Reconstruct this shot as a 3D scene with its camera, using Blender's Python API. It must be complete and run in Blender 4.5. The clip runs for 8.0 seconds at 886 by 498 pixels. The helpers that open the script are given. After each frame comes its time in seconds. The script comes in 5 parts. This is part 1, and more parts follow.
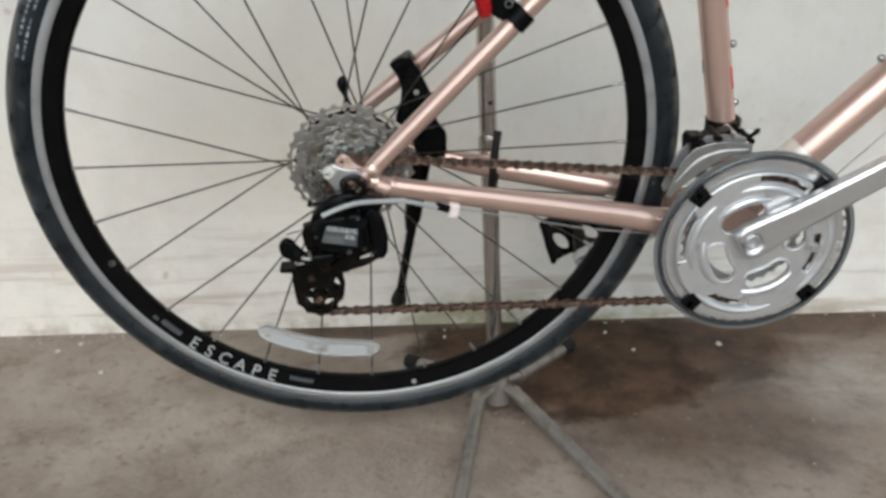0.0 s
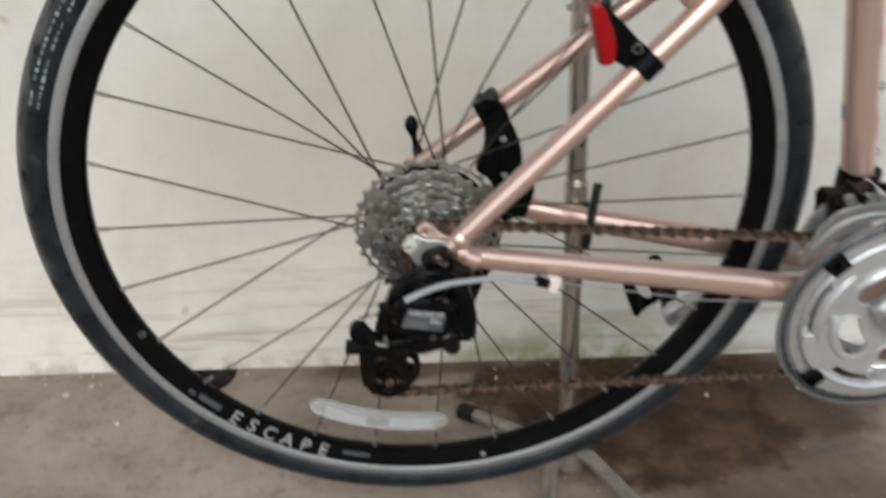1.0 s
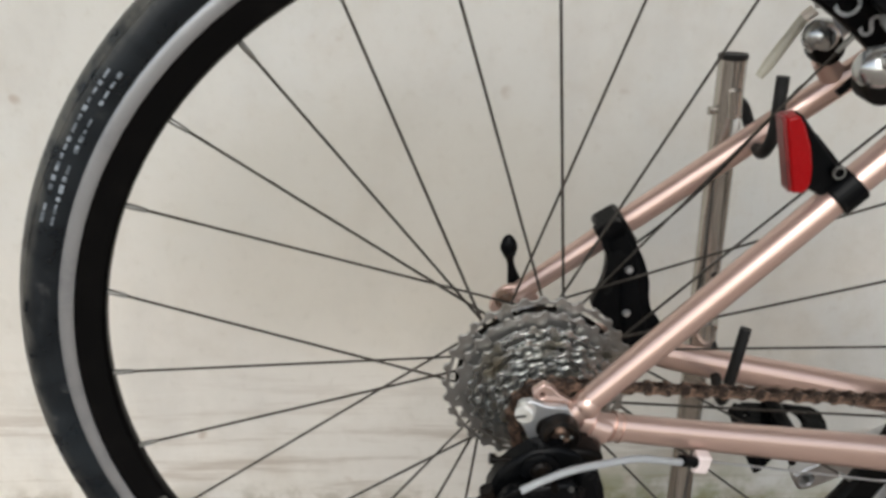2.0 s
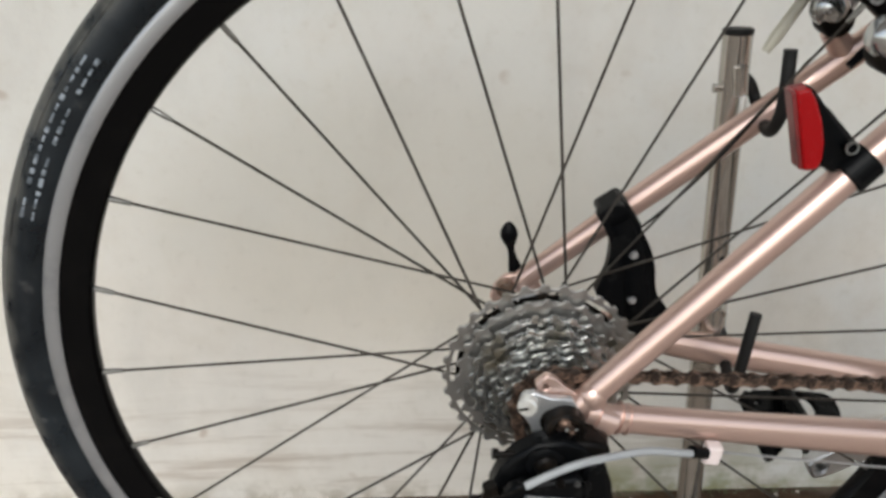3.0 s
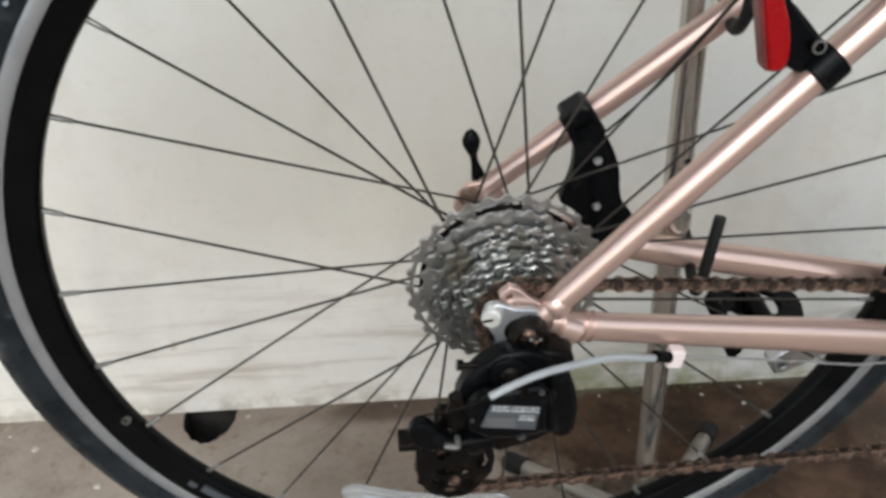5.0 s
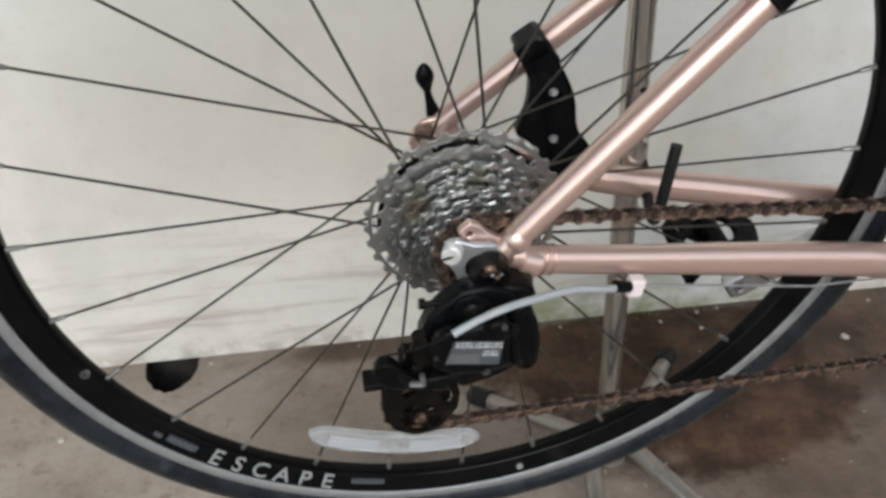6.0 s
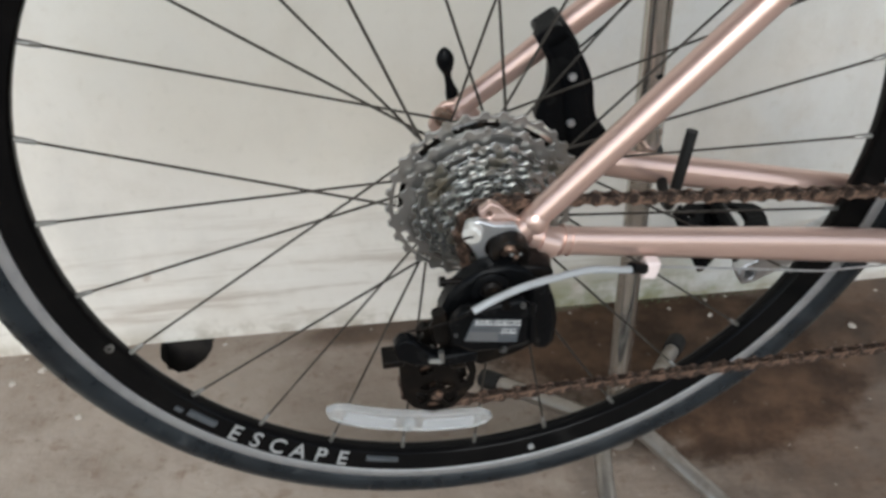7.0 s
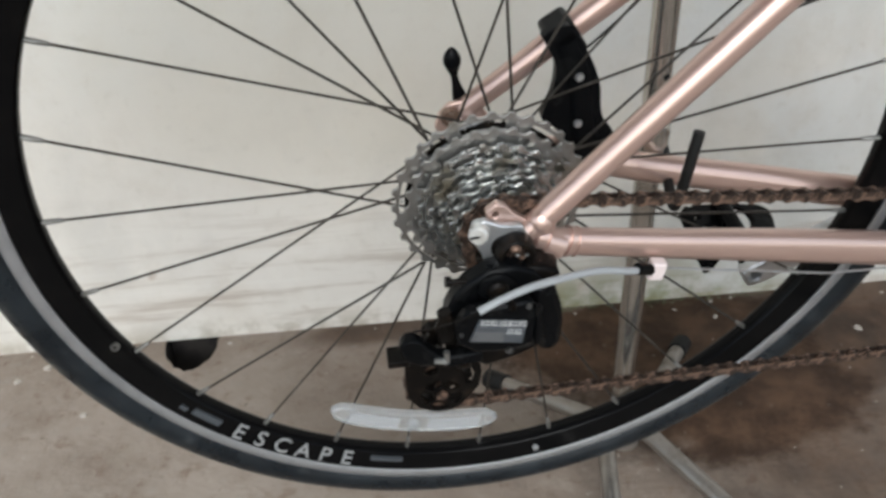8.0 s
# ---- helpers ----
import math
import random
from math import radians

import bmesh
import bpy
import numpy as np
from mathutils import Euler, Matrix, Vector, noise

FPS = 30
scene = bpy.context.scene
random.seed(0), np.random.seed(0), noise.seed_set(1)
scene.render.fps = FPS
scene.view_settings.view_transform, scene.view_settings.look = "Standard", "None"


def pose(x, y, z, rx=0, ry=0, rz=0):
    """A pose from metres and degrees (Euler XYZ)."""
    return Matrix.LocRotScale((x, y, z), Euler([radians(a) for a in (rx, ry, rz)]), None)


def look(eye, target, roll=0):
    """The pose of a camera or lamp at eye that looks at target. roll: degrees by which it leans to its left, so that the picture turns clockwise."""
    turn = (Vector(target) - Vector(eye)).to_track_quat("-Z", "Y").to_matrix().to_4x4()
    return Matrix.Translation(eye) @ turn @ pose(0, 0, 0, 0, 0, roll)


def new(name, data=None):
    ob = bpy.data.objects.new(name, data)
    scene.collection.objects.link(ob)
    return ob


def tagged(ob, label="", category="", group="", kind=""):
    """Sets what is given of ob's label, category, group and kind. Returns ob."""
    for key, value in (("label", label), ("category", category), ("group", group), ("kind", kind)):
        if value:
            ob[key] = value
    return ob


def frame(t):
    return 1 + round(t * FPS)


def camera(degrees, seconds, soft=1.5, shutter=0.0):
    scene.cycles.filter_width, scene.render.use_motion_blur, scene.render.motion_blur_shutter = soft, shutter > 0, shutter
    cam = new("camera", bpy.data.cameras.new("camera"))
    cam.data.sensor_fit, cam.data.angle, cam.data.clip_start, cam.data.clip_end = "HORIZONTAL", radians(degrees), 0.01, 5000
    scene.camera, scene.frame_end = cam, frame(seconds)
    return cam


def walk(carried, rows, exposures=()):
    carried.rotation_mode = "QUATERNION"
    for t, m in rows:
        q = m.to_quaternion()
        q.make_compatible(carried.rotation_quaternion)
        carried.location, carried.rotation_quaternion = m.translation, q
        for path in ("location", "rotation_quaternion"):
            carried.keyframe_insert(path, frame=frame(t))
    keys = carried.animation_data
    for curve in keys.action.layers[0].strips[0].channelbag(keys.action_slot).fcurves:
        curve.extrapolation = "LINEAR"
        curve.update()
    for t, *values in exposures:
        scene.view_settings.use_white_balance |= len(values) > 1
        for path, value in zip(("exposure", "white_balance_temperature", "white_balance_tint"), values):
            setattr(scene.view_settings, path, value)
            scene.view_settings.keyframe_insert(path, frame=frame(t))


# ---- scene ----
cam = camera(54.8, 8.0, soft=3.2, shutter=0.5)
PATH = [
    (0, (0.061, -0.869, 0.254), (0.126, 0.973, -0.523), -2.1),
    (0.5, (0.057, -0.842, 0.269), (0.123, 0.996, -0.517), -2.1),
    (0.7, (0.027, -0.780, 0.285), (0.104, 1.019, -0.583), -2.1),
    (1, (-0.027, -0.701, 0.300), (0.076, 1.099, -0.566), -1.6),
    (1.5, (-0.084, -0.574, 0.308), (0.035, 1.279, -0.434), -0.4),
    (1.7, (-0.098, -0.552, 0.301), (0.022, 1.312, -0.412), 0.2),
    (2.8, (-0.090, -0.515, 0.279), (0.012, 1.346, -0.444), -1.1),
    (3, (-0.090, -0.515, 0.279), (0.013, 1.344, -0.451), -1.3),
    (3.5, (-0.090, -0.509, 0.279), (0.010, 1.301, -0.565), -1.8),
    (4, (-0.091, -0.512, 0.279), (0.012, 1.296, -0.570), -1.7),
    (4.2, (-0.093, -0.511, 0.280), (0.014, 1.294, -0.573), -1.7),
    (5.3, (-0.079, -0.501, 0.281), (0.112, 1.240, -0.683), -2.4),
    (5.5, (-0.080, -0.502, 0.279), (0.141, 1.235, -0.686), -2.7),
    (6, (-0.081, -0.497, 0.278), (0.153, 1.175, -0.795), -2.8),
    (6.5, (-0.086, -0.502, 0.279), (0.145, 1.164, -0.804), -2.9),
    (7, (-0.093, -0.509, 0.279), (0.129, 1.153, -0.812), -2.3),
    (7.5, (-0.092, -0.508, 0.278), (0.118, 1.156, -0.811), -2.3),
    (8, (-0.094, -0.508, 0.279), (0.118, 1.154, -0.812), -2.2),
]
HUB = 0.388            # height of the rear axle over the floor
LEAN_BIKE = 6.0        # the bicycle leans a little out from the wall
walk(cam, [(t, look((e[0], e[1], e[2] + HUB), (a[0], a[1], a[2] + HUB), roll)) for t, e, a, roll in PATH],
     exposures=[(0.0, -0.03, 6280, 6.9), (1.0, -0.03, 6420, 7.9), (1.5, -0.06, 6540, 8.8), (3.0, 0.0, 6470, 8.0), (4.2, 0.05, 6390, 7.3), (5.3, 0.09, 6200, 7.0), (8.0, 0.08, 6190, 7.0)])

# ---- light ----
world = bpy.data.worlds.new("world")
scene.world = world
world.use_nodes = True
wn = world.node_tree.nodes
sky = wn.new("ShaderNodeTexSky")
sky.sky_type = "NISHITA"
sky.sun_disc = False
sky.sun_elevation = radians(38)
sky.sun_rotation = radians(188)
sky.air_density, sky.dust_density, sky.ozone_density = 1.0, 1.0, 1.0
wn["Background"].inputs["Strength"].default_value = 0.21
haze = wn.new("ShaderNodeHueSaturation")
haze.inputs["Saturation"].default_value = 0.45
world.node_tree.links.new(sky.outputs["Color"], haze.inputs["Color"])
world.node_tree.links.new(haze.outputs["Color"], wn["Background"].inputs["Color"])
sun = new("sun", bpy.data.lights.new("sun", "SUN"))
sun.data.energy, sun.data.angle, sun.data.color = 1.7, radians(40), (1.0, 0.972, 0.935)
sun.matrix_world = look((-0.1, -2.9, 2.75), (0.1, 0.2, 0.3))


# ---- materials ----
def shader(name, colour, rough=0.5, metal=0.0):
    m = bpy.data.materials.new(name)
    m.use_nodes = True
    b = m.node_tree.nodes["Principled BSDF"]
    b.inputs["Base Color"].default_value = (*colour, 1)
    b.inputs["Roughness"].default_value = rough
    b.inputs["Metallic"].default_value = metal
    return m, m.node_tree, b


def add(nt, kind, **values):
    n = nt.nodes.new(kind)
    for key, v in values.items():
        n.inputs[key].default_value = v
    return n


def noise_of(nt, scale, detail=6.0, rough=0.6, stretch=None):
    c = nt.nodes.new("ShaderNodeTexCoord")
    n = add(nt, "ShaderNodeTexNoise", Scale=scale, Detail=detail, Roughness=rough)
    if stretch:
        mp = nt.nodes.new("ShaderNodeMapping")
        mp.inputs["Scale"].default_value = stretch
        nt.links.new(c.outputs["Object"], mp.inputs["Vector"])
        nt.links.new(mp.outputs["Vector"], n.inputs["Vector"])
    else:
        nt.links.new(c.outputs["Object"], n.inputs["Vector"])
    return n.outputs["Fac"]


def ramp(nt, fac, lo, hi, a=0.0, b=1.0):
    n = nt.nodes.new("ShaderNodeMapRange")
    n.inputs["From Min"].default_value, n.inputs["From Max"].default_value = lo, hi
    n.inputs["To Min"].default_value, n.inputs["To Max"].default_value = a, b
    n.interpolation_type = "SMOOTHSTEP"
    nt.links.new(fac, n.inputs["Value"])
    return n.outputs["Result"]


def calc(nt, op, a, b):
    n = nt.nodes.new("ShaderNodeMath")
    n.operation = op
    for i, v in enumerate((a, b)):
        if isinstance(v, (int, float)):
            n.inputs[i].default_value = v
        else:
            nt.links.new(v, n.inputs[i])
    return n.outputs[0]


def blend(nt, fac, a, b):
    n = nt.nodes.new("ShaderNodeMix")
    n.data_type = "RGBA"
    nt.links.new(fac, n.inputs["Factor"])
    for i, v in ((6, a), (7, b)):
        if isinstance(v, tuple):
            n.inputs[i].default_value = (*v, 1)
        else:
            nt.links.new(v, n.inputs[i])
    return n.outputs[2]


def relief(nt, b, height, strength, distance):
    n = add(nt, "ShaderNodeBump", Strength=strength, Distance=distance)
    nt.links.new(height, n.inputs["Height"])
    nt.links.new(n.outputs["Normal"], b.inputs["Normal"])


def worn(name, colour, other, rough=0.5, metal=0.0, scale=60.0, lo=0.5, hi=0.75, bump=0.15, distance=0.0004, rough2=None, gloss=0.5):
    """A surface with dirt or wear of another colour in patches, and fine relief."""
    m, nt, b = shader(name, colour, rough, metal)
    big = noise_of(nt, scale)
    fine = noise_of(nt, scale * 9, 4.0)
    fac = ramp(nt, big, lo, hi)
    nt.links.new(blend(nt, fac, colour, other), b.inputs["Base Color"])
    nt.links.new(ramp(nt, fac, 0, 1, rough, rough if rough2 is None else rough2), b.inputs["Roughness"])
    relief(nt, b, fine, bump, distance)
    b.inputs["Specular IOR Level"].default_value = gloss
    return m


PAINT = worn("rose_paint", (0.635, 0.455, 0.39), (0.605, 0.43, 0.365), 0.28, 0.72, 18, 0.45, 0.8, 0.008, 0.0001, 0.29)
PAINT.node_tree.nodes["Principled BSDF"].inputs["Coat Weight"].default_value = 0.4
PAINT.node_tree.nodes["Principled BSDF"].inputs["Coat Roughness"].default_value = 0.12
BAND = worn("pale_paint", (0.75, 0.68, 0.62), (0.68, 0.60, 0.54), 0.35, 0.3, 40)
PINK = worn("pale_pink_plastic", (0.72, 0.62, 0.60), (0.64, 0.54, 0.52), 0.35, 0.0, 60)
EDGE_SMOKE, nt_, b_ = shader("clear_smoky_plastic", (0.30, 0.32, 0.33), 0.3)
b_.inputs["Transmission Weight"].default_value = 0.8
CRANK_ALLOY = worn("bright_pressed_alloy", (0.60, 0.61, 0.62), (0.50, 0.51, 0.52), 0.36, 0.72, 40, 0.45, 0.8, 0.06, 0.0002, 0.48)
DOME = worn("polished_brake_alloy", (0.55, 0.56, 0.56), (0.36, 0.37, 0.37), 0.2, 0.9, 50, 0.45, 0.8, 0.06, 0.0002, 0.4)
DARK_SCREW = worn("dark_screw_steel", (0.16, 0.165, 0.165), (0.05, 0.05, 0.048), 0.3, 0.8, 260, 0.42, 0.6)
GREY_ALLOY = worn("dull_cast_alloy", (0.34, 0.35, 0.34), (0.22, 0.22, 0.21), 0.32, 0.85, 60, 0.45, 0.8, 0.1, 0.0003, 0.5)


def tyre_material():
    """Black rubber, dusty and scuffed towards the tread."""
    m, nt, b = shader("tyre_rubber", (0.008, 0.010, 0.012), 0.45)
    co = nt.nodes.new("ShaderNodeTexCoord")
    sp = nt.nodes.new("ShaderNodeSeparateXYZ")
    nt.links.new(co.outputs["Object"], sp.inputs[0])
    x, z = sp.outputs["X"], sp.outputs["Z"]
    r = calc(nt, "SQRT", calc(nt, "ADD", calc(nt, "MULTIPLY", x, x), calc(nt, "MULTIPLY", z, z)), 0)
    dust = noise_of(nt, 55.0, 7.0, 0.7)
    fine = noise_of(nt, 420.0, 4.0, 0.6)
    tread = ramp(nt, r, 0.3310, 0.3395)
    col = blend(nt, ramp(nt, noise_of(nt, 14.0, 5.0), 0.42, 0.68), (0.0045, 0.0075, 0.0105), (0.010, 0.0145, 0.0185))
    col = blend(nt, calc(nt, "MULTIPLY", ramp(nt, dust, 0.40, 0.62), calc(nt, "MULTIPLY", tread, 0.7)), col, (0.115, 0.112, 0.098))
    col = blend(nt, ramp(nt, dust, 0.60, 0.74, 0, 0.5), col, (0.07, 0.07, 0.068))
    nt.links.new(col, b.inputs["Base Color"])
    nt.links.new(ramp(nt, dust, 0.4, 0.7, 0.27, 0.62), b.inputs["Roughness"])
    b.inputs["Specular IOR Level"].default_value = 0.42
    relief(nt, b, calc(nt, "ADD", fine, calc(nt, "MULTIPLY", dust, 0.8)), 0.22, 0.0006)
    return m


RUBBER = tyre_material()
RIM_BLACK = worn("black_rim_paint", (0.0034, 0.0034, 0.0036), (0.006, 0.0056, 0.0055), 0.12, 0.0, 30, 0.5, 0.8, 0.03, 0.0002, 0.26, 0.10)
TRACK = worn("machined_brake_track", (0.40, 0.41, 0.42), (0.30, 0.31, 0.325), 0.36, 0.7, 40, 0.45, 0.75, 0.1, 0.0002)
ALLOY = worn("polished_alloy", (0.62, 0.63, 0.635), (0.51, 0.52, 0.525), 0.33, 0.85, 30, 0.45, 0.8, 0.05, 0.0002, 0.42)
SATIN = worn("satin_alloy", (0.58, 0.59, 0.60), (0.40, 0.40, 0.40), 0.38, 0.85, 60, 0.45, 0.8, 0.08, 0.0002, 0.5)
STEEL = worn("cog_steel", (0.45, 0.455, 0.44), (0.18, 0.16, 0.12), 0.23, 0.92, 42, 0.50, 0.70, 0.12, 0.0002, 0.5)
BIG_STEEL = worn("dull_zinc_steel", (0.37, 0.365, 0.35), (0.22, 0.195, 0.155), 0.33, 0.88, 30, 0.48, 0.72, 0.1, 0.0002, 0.52)
SPOKE = worn("dull_spoke_steel", (0.052, 0.046, 0.039), (0.115, 0.105, 0.092), 0.42, 0.65, 35, 0.5, 0.8, 0.05, 0.0001)
RUST = worn("rusty_chain_steel", (0.028, 0.018, 0.014), (0.205, 0.132, 0.095), 0.5, 0.4, 130, 0.47, 0.66, 0.4, 0.0004, 0.38)
BROWN = worn("rusty_bolt_steel", (0.20, 0.13, 0.095), (0.42, 0.36, 0.31), 0.4, 0.7, 140, 0.5, 0.7, 0.3, 0.0003)
BLACK = worn("black_plastic", (0.0032, 0.0035, 0.004), (0.0075, 0.0075, 0.0075), 0.24, 0.0, 60, 0.5, 0.8, 0.15, 0.0002, 0.42, 0.075)
GREASE = worn("greasy_black_metal", (0.0045, 0.0038, 0.0034), (0.019, 0.0135, 0.0095), 0.34, 0.1, 80, 0.5, 0.75, 0.3, 0.0004, 0.58, 0.095)
RUBBER_SLEEVE = worn("black_rubber_sleeve", (0.006, 0.006, 0.006), (0.014, 0.014, 0.014), 0.6, 0.0, 80, gloss=0.3)
CHROME = worn("scuffed_chrome_steel", (0.47, 0.445, 0.41), (0.39, 0.36, 0.33), 0.22, 0.9, 22, 0.46, 0.76, 0.03, 0.0002, 0.30)
DULL_CHROME = worn("weathered_chrome", (0.36, 0.335, 0.305), (0.25, 0.22, 0.19), 0.38, 0.8, 40, 0.42, 0.70, 0.08, 0.0003, 0.55)
SLEEVE = worn("yellowed_clear_sleeve", (0.46, 0.44, 0.36), (0.36, 0.34, 0.28), 0.35, 0.0, 60)
WHITE_METAL = worn("pale_steel", (0.75, 0.75, 0.72), (0.55, 0.54, 0.5), 0.3, 0.5, 50)
CABLE_GREY = worn("grey_cable_housing", (0.33, 0.345, 0.355), (0.27, 0.28, 0.29), 0.38, 0.0, 50)
CLEAR, nt_, b_ = shader("clear_reflector_plastic", (0.82, 0.84, 0.85), 0.2)
b_.inputs["Transmission Weight"].default_value = 0.8
PRISM, nt_, b_ = shader("white_prism_plastic", (0.80, 0.82, 0.84), 0.25)
b_.inputs["Transmission Weight"].default_value = 0.64
RED, nt_, b_ = shader("red_reflector_plastic", (0.27, 0.001, 0.003), 0.3)
b_.inputs["Specular IOR Level"].default_value = 0.3
v_ = nt_.nodes.new("ShaderNodeTexVoronoi")
v_.inputs["Scale"].default_value = 330
c_ = nt_.nodes.new("ShaderNodeTexCoord")
nt_.links.new(c_.outputs["Object"], v_.inputs["Vector"])
relief(nt_, b_, v_.outputs["Distance"], 0.25, 0.002)
RED_EDGE = worn("dark_red_plastic", (0.17, 0.025, 0.025), (0.12, 0.02, 0.02), 0.3)
PRINT = worn("silver_print", (0.46, 0.475, 0.48), (0.27, 0.285, 0.29), 0.36, 0.5, 260, 0.42, 0.66)
LABEL_GREY = worn("grey_label_corner", (0.15, 0.155, 0.16), (0.09, 0.095, 0.10), 0.3, 0.4, 120)
LABEL_PRINT = worn("worn_label_print", (0.62, 0.63, 0.63), (0.30, 0.31, 0.32), 0.35, 0.4, 260, 0.4, 0.62)
DULL_PRINT = worn("grey_print", (0.085, 0.095, 0.105), (0.06, 0.07, 0.08), 0.4, 0.3, 200)
# Sidewall print; the same pale colour paints light caught on the tread.
PRINT_AND_GLINT = worn("faded_print_and_tread_glint", (0.30, 0.34, 0.38), (0.12, 0.14, 0.16), 0.4, 0.2, 160, 0.42, 0.6)
SMOKE, nt_, b_ = shader("smoky_guard_plastic", (0.035, 0.04, 0.045), 0.25)
b_.inputs["Transmission Weight"].default_value = 0.25
RED_PRINT = worn("red_print", (0.55, 0.02, 0.03), (0.45, 0.02, 0.03), 0.35)
BLUE_PRINT = worn("blue_print", (0.03, 0.06, 0.22), (0.02, 0.05, 0.18), 0.35)
MOSS = worn("moss", (0.085, 0.095, 0.048), (0.17, 0.16, 0.10), 0.9, 0.0, 120, 0.4, 0.7, 0.6, 0.002)
FLAKE = worn("white_paint_flake", (0.44, 0.40, 0.35), (0.32, 0.28, 0.23), 0.7, 0.0, 90)
NIPPLE = worn("dull_brass_nipple", (0.24, 0.235, 0.22), (0.14, 0.135, 0.125), 0.4, 0.8, 60)
SKY_BLOCK = worn("grey_sky_block", (0.36, 0.34, 0.31), (0.28, 0.26, 0.23), 0.8, 0.0, 4, 0.4, 0.7, 0.4, 0.002)
# Very dark concrete for the inside of the drain.
PIT = worn("dark_drain_concrete", (0.035, 0.03, 0.026), (0.015, 0.013, 0.012), 0.9, 0.0, 40, 0.4, 0.7, 0.5, 0.003)


def wall_material():
    m, nt, b = shader("old_white_wall_paint", (0.7, 0.68, 0.63), 0.6)
    co = nt.nodes.new("ShaderNodeTexCoord")
    sp = nt.nodes.new("ShaderNodeSeparateXYZ")
    nt.links.new(co.outputs["Object"], sp.inputs[0])
    z = sp.outputs["Z"]
    cloud = noise_of(nt, 2.2, 5.0)
    mott = noise_of(nt, 11.0, 7.0, 0.65)
    streak = noise_of(nt, 1.0, 7.0, 0.66, (2.4, 2.4, 36.0))
    col = blend(nt, ramp(nt, cloud, 0.35, 0.7), (0.645, 0.611, 0.552), (0.690, 0.645, 0.568))
    grey = calc(nt, "ADD", ramp(nt, sp.outputs["X"], 0.0, 0.6), calc(nt, "SUBTRACT", ramp(nt, noise_of(nt, 3.5, 5.0), 0.35, 0.65), 0.5))
    col = blend(nt, ramp(nt, grey, 0.1, 0.9, 0, 0.85), col, (0.635, 0.632, 0.605))
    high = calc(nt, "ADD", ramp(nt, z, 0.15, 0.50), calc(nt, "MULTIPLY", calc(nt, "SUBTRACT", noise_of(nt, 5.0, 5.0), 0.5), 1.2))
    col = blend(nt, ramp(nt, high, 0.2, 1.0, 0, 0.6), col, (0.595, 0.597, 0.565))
    col = blend(nt, ramp(nt, z, 0.10, 0.26, 0.2, 0.0), col, (0.76, 0.735, 0.685))
    col = blend(nt, ramp(nt, mott, 0.46, 0.74, 0, 0.6), col, (0.55, 0.505, 0.435))
    smear = noise_of(nt, 1.0, 7.0, 0.62, (7.0, 7.0, 4.5))
    col = blend(nt, ramp(nt, smear, 0.48, 0.70, 0, 0.45), col, (0.495, 0.475, 0.435))
    # a yellowed damp patch with an uneven edge
    ex = calc(nt, "DIVIDE", calc(nt, "ADD", sp.outputs["X"], 0.10), 0.30)
    ez = calc(nt, "DIVIDE", calc(nt, "SUBTRACT", z, 0.36), 0.17)
    damp = calc(nt, "ADD", calc(nt, "MULTIPLY", ex, ex), calc(nt, "MULTIPLY", ez, ez))
    damp = calc(nt, "ADD", damp, calc(nt, "MULTIPLY", calc(nt, "SUBTRACT", mott, 0.5), 2.0))
    col = blend(nt, ramp(nt, damp, 0.2, 1.2, 0.42, 0.0), col, (0.505, 0.462, 0.378))
    low = ramp(nt, z, 0.05, 0.24, 1.0, 0.0)
    band = calc(nt, "MULTIPLY", ramp(nt, streak, 0.50, 0.62), low)
    col = blend(nt, calc(nt, "MULTIPLY", band, 0.72), col, (0.41, 0.35, 0.29))
    pale = calc(nt, "MULTIPLY", ramp(nt, streak, 0.46, 0.36), low)
    col = blend(nt, calc(nt, "MULTIPLY", pale, 0.35), col, (0.74, 0.72, 0.67))
    base = calc(nt, "MULTIPLY", ramp(nt, z, 0.0, 0.035, 1.0, 0.0), ramp(nt, noise_of(nt, 26.0, 6.0), 0.42, 0.62))
    col = blend(nt, calc(nt, "MULTIPLY", base, 0.7), col, (0.33, 0.29, 0.22))
    # thin green film low on the wall behind the cranks
    film = calc(nt, "MULTIPLY", ramp(nt, z, 0.0, 0.085, 1.0, 0.0), ramp(nt, noise_of(nt, 20.0, 6.0), 0.34, 0.58))
    here = calc(nt, "MULTIPLY", ramp(nt, sp.outputs["X"], -0.02, 0.14), ramp(nt, sp.outputs["X"], 0.32, 0.52, 1.0, 0.0))
    col = blend(nt, calc(nt, "MULTIPLY", calc(nt, "MULTIPLY", film, here), 0.9), col, (0.25, 0.25, 0.125))
    # a few small brown spots high on the wall
    spot = noise_of(nt, 17.0, 2.0)
    col = blend(nt, ramp(nt, spot, 0.70, 0.78, 0, 0.6), col, (0.38, 0.29, 0.22))
    fine = noise_of(nt, 60.0, 6.0, 0.7)
    col = blend(nt, ramp(nt, fine, 0.52, 0.72, 0, 0.35), col, (0.50, 0.465, 0.40))
    nt.links.new(col, b.inputs["Base Color"])
    h = calc(nt, "ADD", calc(nt, "MULTIPLY", noise_of(nt, 9.0, 8.0, 0.6), 1.0), calc(nt, "MULTIPLY", noise_of(nt, 120.0, 4.0), 0.25))
    relief(nt, b, h, 0.35, 0.006)
    return m


